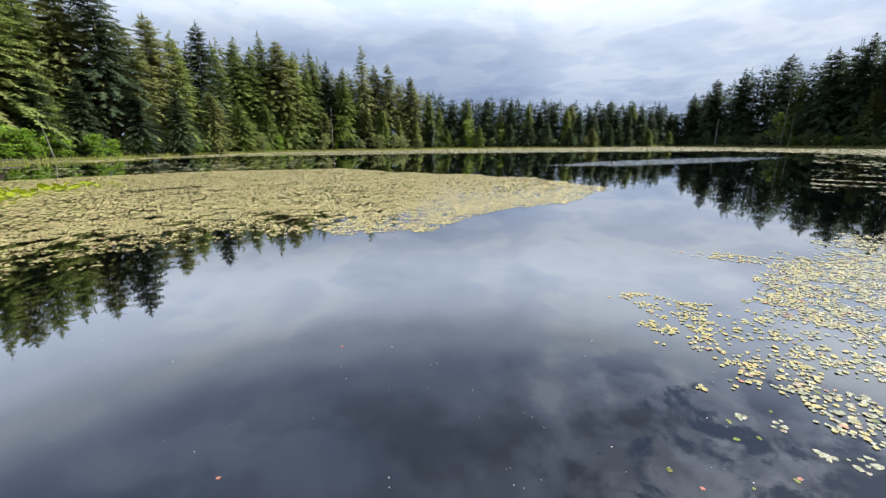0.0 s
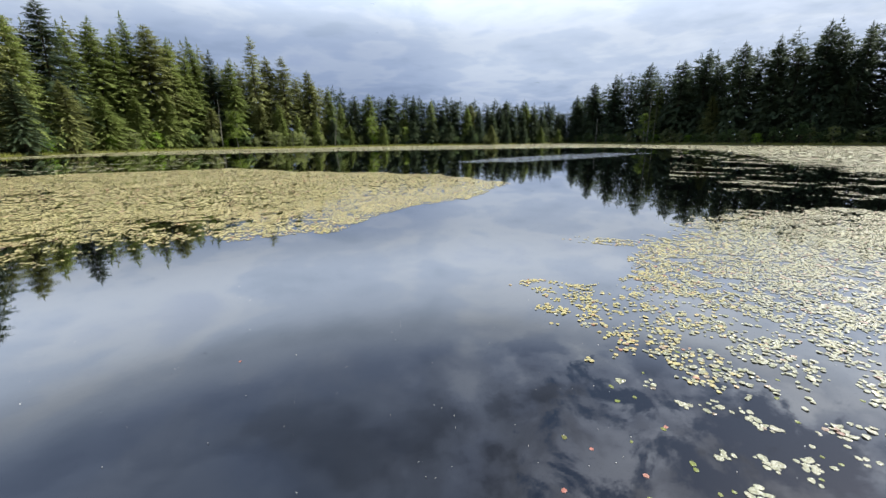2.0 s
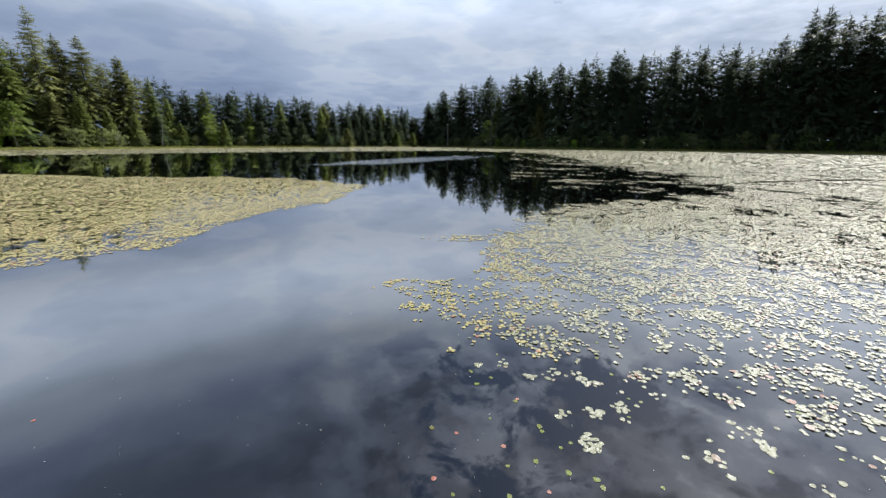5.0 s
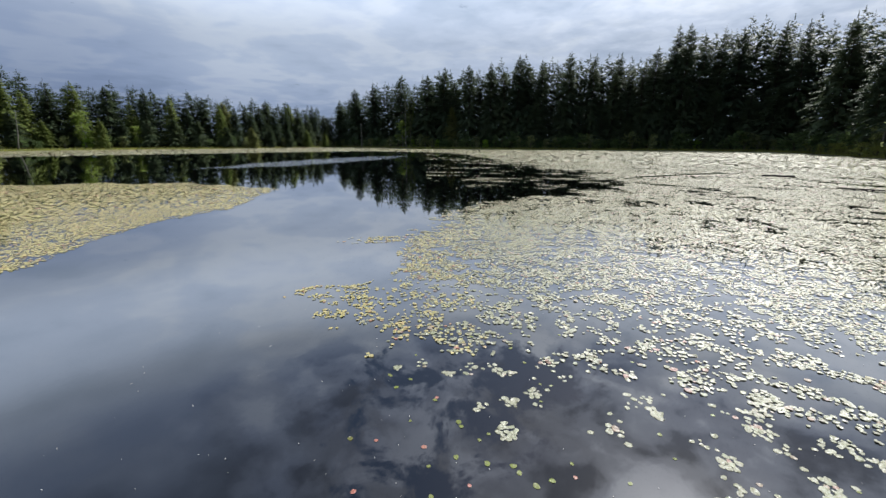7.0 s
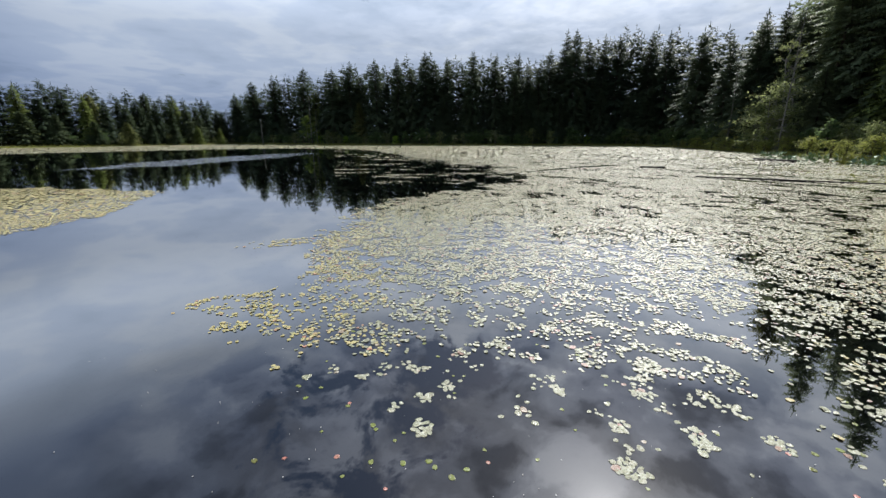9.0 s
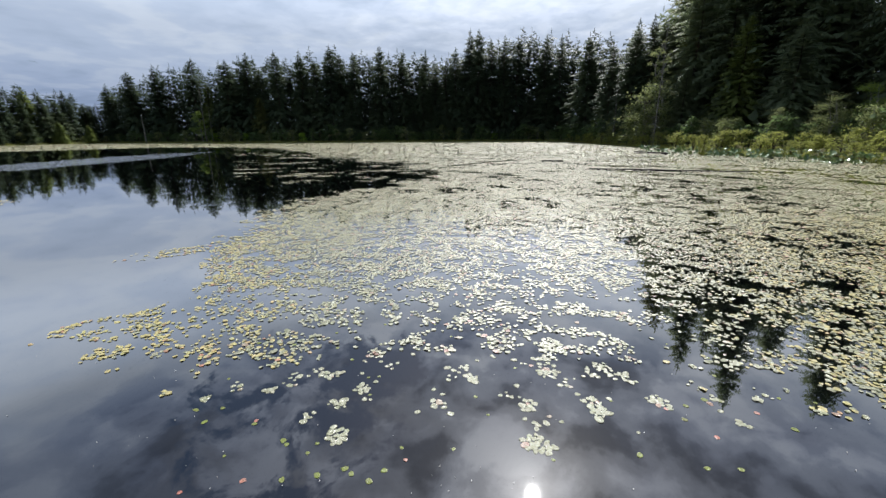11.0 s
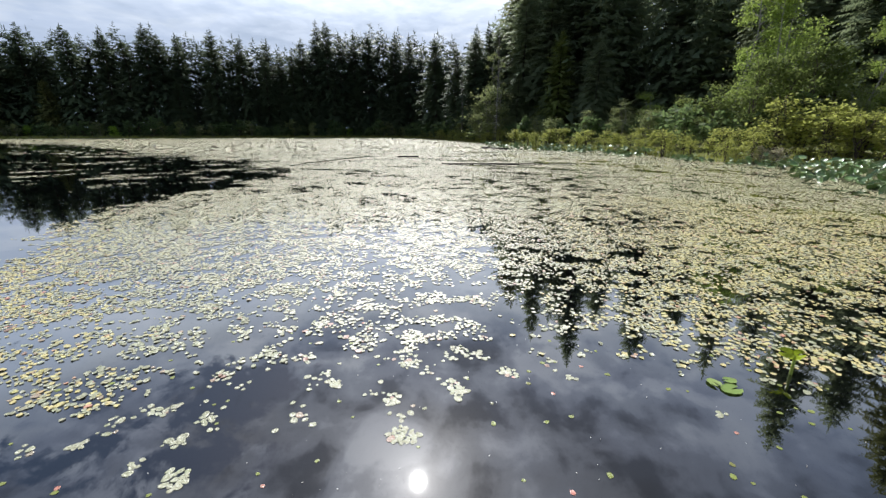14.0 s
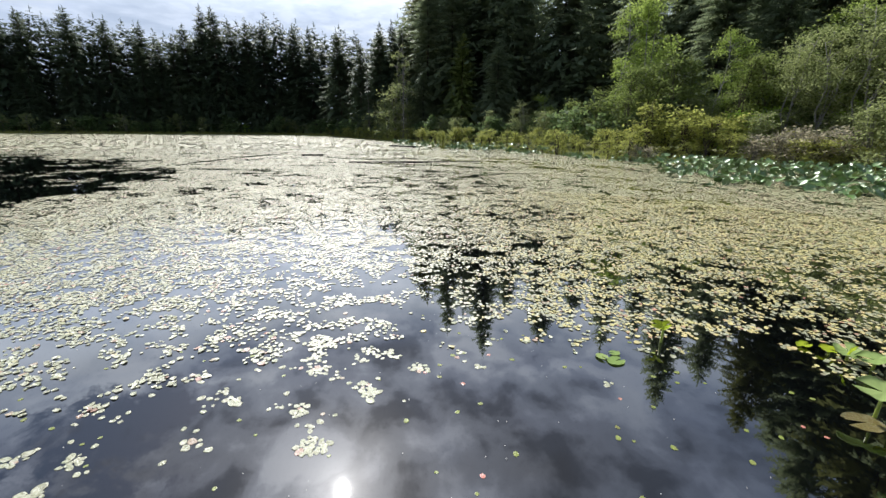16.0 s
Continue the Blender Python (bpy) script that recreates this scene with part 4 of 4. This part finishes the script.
def field(r0, r1, b0, b1, size, clumped=0.5, packed=0.80, drifts=0.33):
    """Places and sizes of pads between two distances: set side by side where they lie close, in drifts where they are few."""
    step = size * packed
    low, high = math.radians(b0), math.radians(b1)
    rows = np.arange(r0, r1, step)
    xs, ys = [], []
    for k, r in enumerate(rows):
        a = np.arange(low, high, step / r) + (k % 2) * step / r / 2
        xs.append(r * np.sin(a))
        ys.append(r * np.cos(a))
    x, y = np.concatenate(xs), np.concatenate(ys)
    x, y = x + rng.normal(0, step * 0.24, len(x)), y + rng.normal(0, step * 0.24, len(x))
    drift = rough_noise(x * drifts / size, y * drifts / size, 71, 3)
    drift = np.clip((drift - 0.25) / 0.5, 0, 1)
    keep = clumped * drift + (1 - clumped) * rng.random(len(x)) < cover(x, y)
    return x[keep], y[keep], size * np.clip(rng.normal(1.0, 0.25, keep.sum()), 0.45, 1.6)


def settle(x, y, size):
    """Drops pads that would lie more than half on another."""
    grid, keep = {}, []
    for i in range(len(x)):
        cell = (int(x[i] // 0.16), int(y[i] // 0.16))
        ok = True
        for dx in (-1, 0, 1):
            for dy in (-1, 0, 1):
                for j in grid.get((cell[0] + dx, cell[1] + dy), ()):
                    if (x[i] - x[j]) ** 2 + (y[i] - y[j]) ** 2 < (0.19 * (size[i] + size[j])) ** 2:
                        ok = False
        if ok:
            grid.setdefault(cell, []).append(i)
            keep.append(i)
    return np.array(keep, dtype=int)


def pad_sheet(x, y, size, corners, tilt):
    """Many oval pads as one array of polygons."""
    n = len(x)
    a = np.arange(corners) * 2 * math.pi / corners
    swell = 1 + rng.normal(0, 0.07, (n, corners))
    u, v = np.cos(a)[None, :] * 0.5 * swell, np.sin(a)[None, :] * 0.38 * swell
    turn = rng.uniform(0, 6.283, n)
    cs, sn = np.cos(turn)[:, None], np.sin(turn)[:, None]
    px, py = (u * cs - v * sn) * size[:, None], (u * sn + v * cs) * size[:, None]
    tx, ty = rng.normal(0, tilt, n), rng.normal(0, tilt, n)
    pz = 0.004 + px * tx[:, None] + py * ty[:, None] + (0.4 * size * (np.abs(tx) + np.abs(ty)))[:, None] + rng.uniform(0, 0.004, n)[:, None]
    verts = np.stack([px + x[:, None], py + y[:, None], pz], 2).reshape(-1, 3)
    return verts, np.arange(n * corners).reshape(n, corners)


def dished_sheet(x, y, size):
    """Many pads with a wavy rim and a dented middle, cut in at the stalk, as triangles."""
    n, m = len(x), 8
    a = np.arange(m) * 2 * math.pi / m
    swell = 1 + rng.normal(0, 0.09, (n, m))
    swell[:, 0] -= rng.choice((0.0, 0.45), n, p=(0.55, 0.45))
    u, v = np.cos(a)[None, :] * 0.5 * swell, np.sin(a)[None, :] * 0.39 * swell
    turn = rng.uniform(0, 6.283, n)
    cs, sn = np.cos(turn)[:, None], np.sin(turn)[:, None]
    px, py = (u * cs - v * sn) * size[:, None], (u * sn + v * cs) * size[:, None]
    wave = np.cos(2 * a[None, :] + rng.uniform(0, 6.283, (n, 1))) * rng.uniform(0.0, 0.05, (n, 1)) + rng.normal(0, 0.042, (n, m))
    pz = 0.0035 + rng.uniform(0, 0.003, (n, 1)) + size[:, None] * (0.04 + wave)
    rim = np.stack([px + x[:, None], py + y[:, None], np.maximum(pz, 0.0015)], 2)
    middle = np.stack([x + rng.normal(0, 0.1, n) * size, y + rng.normal(0, 0.1, n) * size, 0.004 + size * rng.uniform(0, 0.07, n)], 1)[:, None, :]
    verts = np.concatenate([rim, middle], 1).reshape(-1, 3)
    k = np.arange(m)
    fan = np.stack([k, (k + 1) % m, np.full(m, m)], 1)
    faces = (np.arange(n)[:, None, None] * (m + 1) + fan[None]).reshape(-1, 3)
    return verts, faces


def pad_field(name, parts, label, mat=PAD):
    verts, faces, base = [], [], 0
    for v, f in parts:
        verts.append(v)
        faces.append(f + base)
        base += len(v)
    tagged(new(name, big_mesh(name, np.concatenate(verts), np.concatenate(faces), mat)), label, "water plants", kind="stuff")


def pad_mesh(seed):
    """One near pad: a thin oval leaf with a notch or nibble, a rolled-down rim and a dented middle."""
    r = np.random.default_rng(seed)
    n = 12
    top, rim, under = [], [], []
    for k in range(n):
        a = k * 2 * math.pi / n
        f = 1 + r.normal(0, 0.06) - (0.34 if k == 0 and seed % 2 == 0 else 0) - (0.2 if k == 5 and seed % 3 == 1 else 0)
        z = 0.035 + 0.02 * math.cos(2 * a + seed) * r.uniform(0.5, 1.3) + r.normal(0, 0.012)
        top.append((0.40 * f * math.cos(a), 0.30 * f * math.sin(a), z + 0.012))
        rim.append((0.5 * f * math.cos(a), 0.39 * f * math.sin(a), z - 0.015))
        under.append((0.46 * f * math.cos(a), 0.35 * f * math.sin(a), z - 0.03))
    inner = [(0.2 * math.cos(k * math.pi / 3), 0.16 * math.sin(k * math.pi / 3), 0.03 + r.normal(0, 0.022)) for k in range(6)]
    verts = top + rim + under + inner + [(r.normal(0, 0.04), r.normal(0, 0.04), 0.035)]
    faces = [(3 * n + k, 3 * n + (k + 1) % 6, 3 * n + 6) for k in range(6)]
    for k in range(6):
        a, b = 3 * n + k, 3 * n + (k + 1) % 6
        faces += [(2 * k, 2 * k + 1, a), (2 * k + 1, b, a), (2 * k + 1, (2 * k + 2) % n, b)]
    for g in range(2):
        faces += [(g * n + k, g * n + k + n, g * n + (k + 1) % n + n, g * n + (k + 1) % n) for k in range(n)]
    return mesh_of("lily_pad", verts, faces, FRESH_GLARE_PAD, False)


# rafts of pads that lie apart in the open water: bearing, metres, how many
RAFTS = [(88.2, 4.3, 34), (87.7, 3.77, 14), (94.6, 3.34, 15), (86.2, 2.8, 20), (76.4, 3.58, 8), (85.0, 3.23, 9), (94.7, 4.05, 9), (102.0, 3.67, 13), (56.4, 3.34, 8), (47.6, 3.76, 5),
         (55.8, 3.79, 8), (67.7, 4.31, 14), (75.4, 3.75, 6), (111.1, 3.72, 4), (117.4, 4.31, 6), (129.0, 3.78, 4), (128.0, 4.9, 9), (136.7, 4.78, 10), (147, 5.6, 8), (56, 2.95, 14), (52, 3.25, 6), (60, 3.5, 9), (40, 3.9, 4), (36, 4.2, 4), (62, 4.1, 12), (49, 4.2, 10)]


def rafts():
    x, y = [], []
    for b, r, many in RAFTS:
        p, way = bearing(b, r), rng.uniform(0, 3.14)
        for k in range(many):
            a, d = k * 2.4 + way * 7, 0.0215 * math.sqrt(k) * rng.uniform(0.9, 1.15)
            u, v = d * math.cos(a) * 1.35, d * math.sin(a)
            x.append(p.x + u * math.cos(way) - v * math.sin(way))
            y.append(p.y + u * math.sin(way) + v * math.cos(way))
    return np.array(x), np.array(y), 0.054 * np.clip(rng.normal(1.0, 0.28, len(x)), 0.5, 1.7)


near = tuple(np.concatenate(sets) for sets in zip(rafts(), field(2.4, 9.5, 20, 174, 0.051, 0.55, 0.80, 0.25)))
keep = settle(*near)
nx, ny, ns = (a[keep] for a in near)
order = np.argsort(np.hypot(nx - 0.1, ny - 0.1))
singles, rest = order[:290], order[290:]
pad_meshes = [pad_mesh(k) for k in range(8)]
for n, i in enumerate(singles):
    ob = tagged(new("lily_pad", pad_meshes[n % 8]), "small oval yellow-green water-shield leaf floating on the pond", "lily pad", "floating lily pads")
    ob.matrix_basis = pose(nx[i], ny[i], 0.0015, rng.normal(0, 1.5), rng.normal(0, 1.5), rng.uniform(0, 360)) @ Matrix.Diagonal((ns[i], ns[i], ns[i] * 0.9, 1))


def sorted_out(x, y, size, first, last):
    """Parts pads into fresh, yellowed and golden ones, golden where no sun glare pales them; the fresh ones grow fewer
    from the first distance to the last.
    """
    b, r = polar(x, y)
    # Glare put into the colour: no golden pads towards the sun.
    golden = rng.random(len(x)) < np.interp(b, [28, 38, 56, 102, 125], [0.9, 0.75, 0.0, 0.0, 0.5])
    fresh = (rng.random(len(x)) < np.interp(r, first, last)) & ~golden
    rest = ~fresh & ~golden
    return [(x[sort], y[sort], size[sort]) for sort in (fresh, rest, golden)]


fresh_near, yellow_near, gold_near = sorted_out(nx[rest], ny[rest], ns[rest], (4.5, 9.5), (1.0, 0.5))
fresh_next, yellow_next, gold_next = sorted_out(*field(9.5, 16.0, 20, 174, 0.066, 0.5, 0.80, 0.30), (9.5, 16.0), (0.5, 0.1))
pad_field("lily_pad_mat", [dished_sheet(*fresh_near)], "scattered small yellow-green lily pads on the water", FRESH_GLARE_PAD)
pad_field("lily_pad_mat", [dished_sheet(*yellow_near)], "scattered small yellowed lily pads on the water")
pad_field("lily_pad_mat", [dished_sheet(*gold_near)], "scattered small golden yellow lily pads on the water", GOLD_PAD)
pad_field("dense_lily_pads", [pad_sheet(*fresh_next, 5, 0.05)], "small yellow-green lily pads crowded on the water", FRESH_GLARE_PAD)
pad_field("dense_lily_pads", [pad_sheet(*yellow_next, 5, 0.05)], "dense mat of small yellowed lily pads on the water")
pad_field("dense_lily_pads", [pad_sheet(*gold_next, 5, 0.05), pad_sheet(*field(9.5, 17.0, -60, 27, 0.075, 0.4), 5, 0.04)], "dense mat of small golden lily pads on the water", GOLD_PAD)
pad_field("far_lily_pads", [pad_sheet(*field(17.0, 41.5, -60, 27, 0.165, 0.2), 4, 0.03)], "crowded golden lily pads across the water", GOLD_PAD)
pad_field("far_lily_pads", [pad_sheet(*field(16.0, 28.0, 40, 162, 0.11, 0.62, 0.80, 0.17), 4, 0.03),
                            pad_sheet(*field(28.0, 50.0, 44, 156, 0.23, 0.5, 0.80, 0.2), 4, 0.02)], "pale crowded lily pads far out on the water")
pad_field("lily_pad_carpet", [pad_sheet(*field(41.5, 72.0, -60, 44, 0.4, 0.3), 4, 0.03), pad_sheet(*field(72.0, 215.0, -60, 44, 0.75, 0.2, 0.76), 4, 0.02), pad_sheet(*field(50.0, 142.0, 44, 104, 0.56, 0.3, 0.76), 4, 0.03)],
          "pale belt of crowded lily pads along the far shore")


# ---- pond lilies with large leaves ----
def lily_leaf(seed, n=30, rings=(0.0, 0.35, 0.7, 1.0), mat=SPATTERDOCK):
    """A heart-shaped leaf one metre long with a deep notch at the stalk, a folded midrib and a wavy rim."""
    r = np.random.default_rng(seed + 50)
    wave, top = r.uniform(0, 6.283), []
    for f in rings[1:]:
        for k in range(n):
            a = math.pi * (0.07 + 1.86 * k / (n - 1))
            reach = 0.5 * (1 + 0.16 * math.cos(a) + 0.05 * math.cos(2 * a)) * f
            x, y = -math.cos(a) * reach, math.sin(a) * reach * 0.86
            z = 0.16 * abs(y) * f + 0.035 * f * f * math.sin(4 * a + wave) + 0.02 * f * math.sin(9 * a)
            top.append((x, y, z))
    verts = [(0.0, 0.0, 0.0)] + top
    faces = [(0, 1 + k, 2 + k) for k in range(n - 1)]
    for g in range(len(rings) - 2):
        faces += [(1 + g * n + k, 1 + (g + 1) * n + k, 2 + (g + 1) * n + k, 2 + g * n + k) for k in range(n - 1)]
    m = len(verts)
    verts = verts + [(x, y, z - 0.014) for x, y, z in verts]
    rim = [1 + (len(rings) - 2) * n + k for k in range(n)]
    faces = [tuple(reversed(f)) for f in faces] + [tuple(m + i for i in f) for f in faces] + [(rim[k], m + rim[k], m + rim[k + 1], rim[k + 1]) for k in range(n - 1)]
    return mesh_of("leaf", verts, faces, mat, True)


YOUNG = foliage("young_lily_leaves", (0.36, 0.47, 0.03), (0.47, 0.56, 0.04), (0.56, 0.62, 0.08), 0.55, 0.35)
BROAD = foliage("broad_lily_leaves", (0.23, 0.34, 0.10), (0.30, 0.41, 0.13), (0.40, 0.48, 0.19), 0.4, 0.35)
SUNKEN = pad_material("sunken_lily_leaf", (0.09, 0.065, 0.012), (0.11, 0.08, 0.013), (0.08, 0.055, 0.012), 0.3)
NEAR_LEAVES = {mat: [lily_leaf(k, mat=mat) for k in range(4)] for mat in (YOUNG, BROAD, SUNKEN)}
BANK_LEAVES = [lily_leaf(k, 11, (0.0, 0.55, 1.0)) for k in range(4)]
STALK, (add, calc, ramp, mix, noise_at) = material("lily_stalk")
stalk_colour = ramp(noise_at(add("ShaderNodeTexCoord").outputs["Object"], 14.0), [(0.3, (0.20, 0.27, 0.03)), (0.7, (0.36, 0.40, 0.06))])
add("ShaderNodeOutputMaterial", None, Surface=add("ShaderNodeBsdfPrincipled", None, Base_Color=stalk_colour, Roughness=0.45).outputs[0])

FRESH_LEAVES = [lily_leaf(k, 11, (0.0, 0.55, 1.0), YOUNG) for k in range(4)]


def pond_lily(x, y, leaves, spread, size, lift, label, meshes=None):
    thing = tagged(new("pond_lily"), label, "pond lily", "pond lilies by the bank")
    thing.matrix_basis = pose(x, y, 0, 0, 0, 0)
    for k in range(leaves):
        a = rng.uniform(0, 6.283)
        d = spread * math.sqrt(rng.random())
        s, z = size * rng.uniform(0.55, 1.3), lift * rng.uniform(0.1, 1.0) + 0.012
        tip = 68 * min(z / 0.15, 1)
        leaf = child("leaf", (meshes or BANK_LEAVES)[k % 4], thing)
        leaf.matrix_basis = pose(d * math.cos(a), d * math.sin(a), z + 0.02, rng.normal(0, tip * 0.5), rng.normal(0, tip * 0.5), rng.uniform(0, 360)) @ Matrix.Diagonal((s, s, s, 1))


# bearing, nearest and farthest row of the pond lilies along the bank
for b, first, last in [(99, 55, 60), (103, 51, 57), (107, 47.5, 53), (110, 46, 51), (113, 45.5, 50), (116, 42.5, 48), (119, 40, 46), (122, 38.5, 44), (125, 37, 43), (128, 35.5, 41), (131, 34, 39),
                       (133.5, 28, 33), (136, 25.4, 34), (138.5, 23.8, 34), (141, 23.2, 33), (143.5, 23.5, 33), (146, 23.6, 33), (148.5, 23, 32), (151, 22.3, 32), (153.5, 22.3, 31), (156, 22, 30)]:
    r = first
    while r < min(last, shore(b) + 0.6):
        p = bearing(b + rng.normal(0, 0.8), r + rng.uniform(-0.4, 0.4))
        pond_lily(p.x, p.y, 22, 1.35, 0.40, 0.7 if r > first else 0.3, "glossy green pond lily leaves standing by the bank")
        r += rng.uniform(1.9, 2.8)
for b, r in [(-43.5, 27), (-41, 28.5), (-38.5, 30), (-45, 25.5), (-36, 30.5)]:
    p = bearing(b, r)
    pond_lily(p.x, p.y, 14, 1.5, 0.42, 0.14, "yellow-green pond lily leaves among the small pads", FRESH_LEAVES)


def placed_lily(x, y, leaves, label):
    """A pond lily near the eye: leaf by leaf its offset, height, size, turn, tilt, the bearing to which it leans, and its stuff."""
    thing = tagged(new("pond_lily"), label, "pond lily", "pond lilies near the eye")
    thing.matrix_basis = pose(x, y, 0, 0, 0, 0)
    for k, (dx, dy, z, size, turn, tilt, leans, mat) in enumerate(leaves):
        leaf = child("leaf", NEAR_LEAVES[mat][k % 4], thing)
        axis = Vector((0, 0, 1)).cross(bearing(leans))
        leaf.matrix_basis = Matrix.Translation((dx, dy, z)) @ Matrix.Rotation(radians(tilt), 4, axis) @ pose(0, 0, 0, 0, 0, turn) @ Matrix.Diagonal((size, size, size * (0.3 if z < 0.03 else 1), 1))
        if z > 0.05 and (k == 0 or size > 0.14):
            v, q = tube([Vector((dx * 0.75, dy * 0.75, -0.2)), Vector((dx * 0.92, dy * 0.92, z * 0.4)), Vector((dx, dy, z - 0.004))], [0.015, 0.014, 0.011], 7)
            child("stalk", mesh_of("stalk", v, q, STALK, True), thing, "yellow-green upright stalk")


placed_lily(3.46, -3.43, [(0.0, 0.0, 0.20, 0.13, 60, 48, -10, YOUNG), (0.03, 0.055, 0.21, 0.12, 240, 52, -70, YOUNG)],
            "young yellow-green pond lily leaf standing on a stalk")
placed_lily(3.24, -2.68, [(0.0, 0.0, 0.012, 0.18, 100, 0, 0, BROAD), (0.11, 0.08, 0.016, 0.13, 10, 3, 90, BROAD), (0.13, -0.10, 0.012, 0.11, 250, 2, 0, BROAD)],
            "ragged pale green pond lily leaves lying flat on the water")
placed_lily(2.62, -4.98, [(0.24, 0.02, 0.06, 0.16, 20, 10, -30, YOUNG), (0.10, -0.04, 0.10, 0.25, 150, 14, -20, BROAD), (-0.12, -0.06, 0.13, 0.28, 210, 12, 30, BROAD), (-0.34, -0.10, 0.15, 0.30, 330, 16, -40, BROAD), (0.40, 0.12, 0.03, 0.15, 80, 5, 0, YOUNG), (0.02, 0.06, 0.16, 0.12, 60, 60, 60, YOUNG), (-0.55, 0.02, 0.12, 0.3, 120, 10, 0, BROAD)],
            "large green pond lily leaves lying over the water")
placed_lily(2.02, -4.20, [(0.0, 0.0, 0.25, 0.30, 200, 16, -20, BROAD), (-0.10, -0.05, 0.22, 0.17, 60, 50, -60, YOUNG), (-0.02, 0.12, 0.004, 0.28, 250, 2, 0, SUNKEN)],
            "large green pond lily leaf raised on a yellow stalk")
placed_lily(1.46, -3.62, [(0.0, 0.0, 0.16, 0.36, 40, 24, -15, BROAD), (-0.2, -0.3, 0.10, 0.34, 160, 14, 20, BROAD)],
            "broad pale green pond lily leaf raised over the water")

# single leaves that have drifted loose or lie just under the surface
OLIVE = pad_material("sunken_pad", (0.17, 0.21, 0.04), (0.22, 0.27, 0.05), (0.13, 0.13, 0.03), 0.35, 0.3)
loose = [(mesh_of("drifting_leaf", [tuple(v.co) for v in pad_meshes[k].vertices], [tuple(p.vertices) for p in pad_meshes[k].polygons], mat)) for k, mat in ((1, OLIVE), (2, OLIVE), (4, RED_PAD))]
for n in range(110):
    b, r = rng.uniform(30, 155), rng.uniform(2.2, 4.9)
    red = n % 8 == 0
    p, size = bearing(b, r), rng.uniform(0.028, 0.056)
    ob = tagged(new("drifting_leaf", loose[2 if red else n % 2]), "reddened pad drifting loose on the dark water" if red else "olive pad lying low in the dark water", "leaf", "drifting leaves")
    ob.matrix_basis = pose(p.x, p.y, 0.002, 0, 0, rng.uniform(0, 360)) @ Matrix.Diagonal((size, size, size * 0.4, 1))

for b, r in [(-29, 3.1), (-12, 4.6), (36, 2.9), (66, 2.6)]:
    p = bearing(b, r)
    ob = tagged(new("drifting_leaf", loose[2]), "small reddened pad drifting loose on the dark water", "leaf", "drifting leaves")
    ob.matrix_basis = pose(p.x, p.y, 0.002, 0, 0, rng.uniform(0, 360)) @ Matrix.Diagonal((0.035, 0.035, 0.014, 1))


def floating_down():
    """Specks of white seed down that float all over the still water."""
    mat, (add, calc, ramp, mix, noise_at) = material("seed_down")
    tone = ramp(add("ShaderNodeNewGeometry").outputs["Random Per Island"], [(0.0, (0.45, 0.43, 0.38)), (1.0, (0.8, 0.8, 0.76))])
    add("ShaderNodeOutputMaterial", None, Surface=add("ShaderNodeBsdfPrincipled", None, Base_Color=tone, Roughness=0.9).outputs[0])
    n = 420
    b, r = np.radians(rng.uniform(-60, 160, n)), 2.0 + 7.0 * rng.random(n) ** 1.5
    size = rng.uniform(0.004, 0.011, n)
    verts, faces = pad_sheet(r * np.sin(b), r * np.cos(b), size, 5, 0.1)
    tagged(new("seed_down", big_mesh("seed_down", verts, faces, mat)), "white specks of seed down floating on the pond", "seed down", kind="stuff")


floating_down()
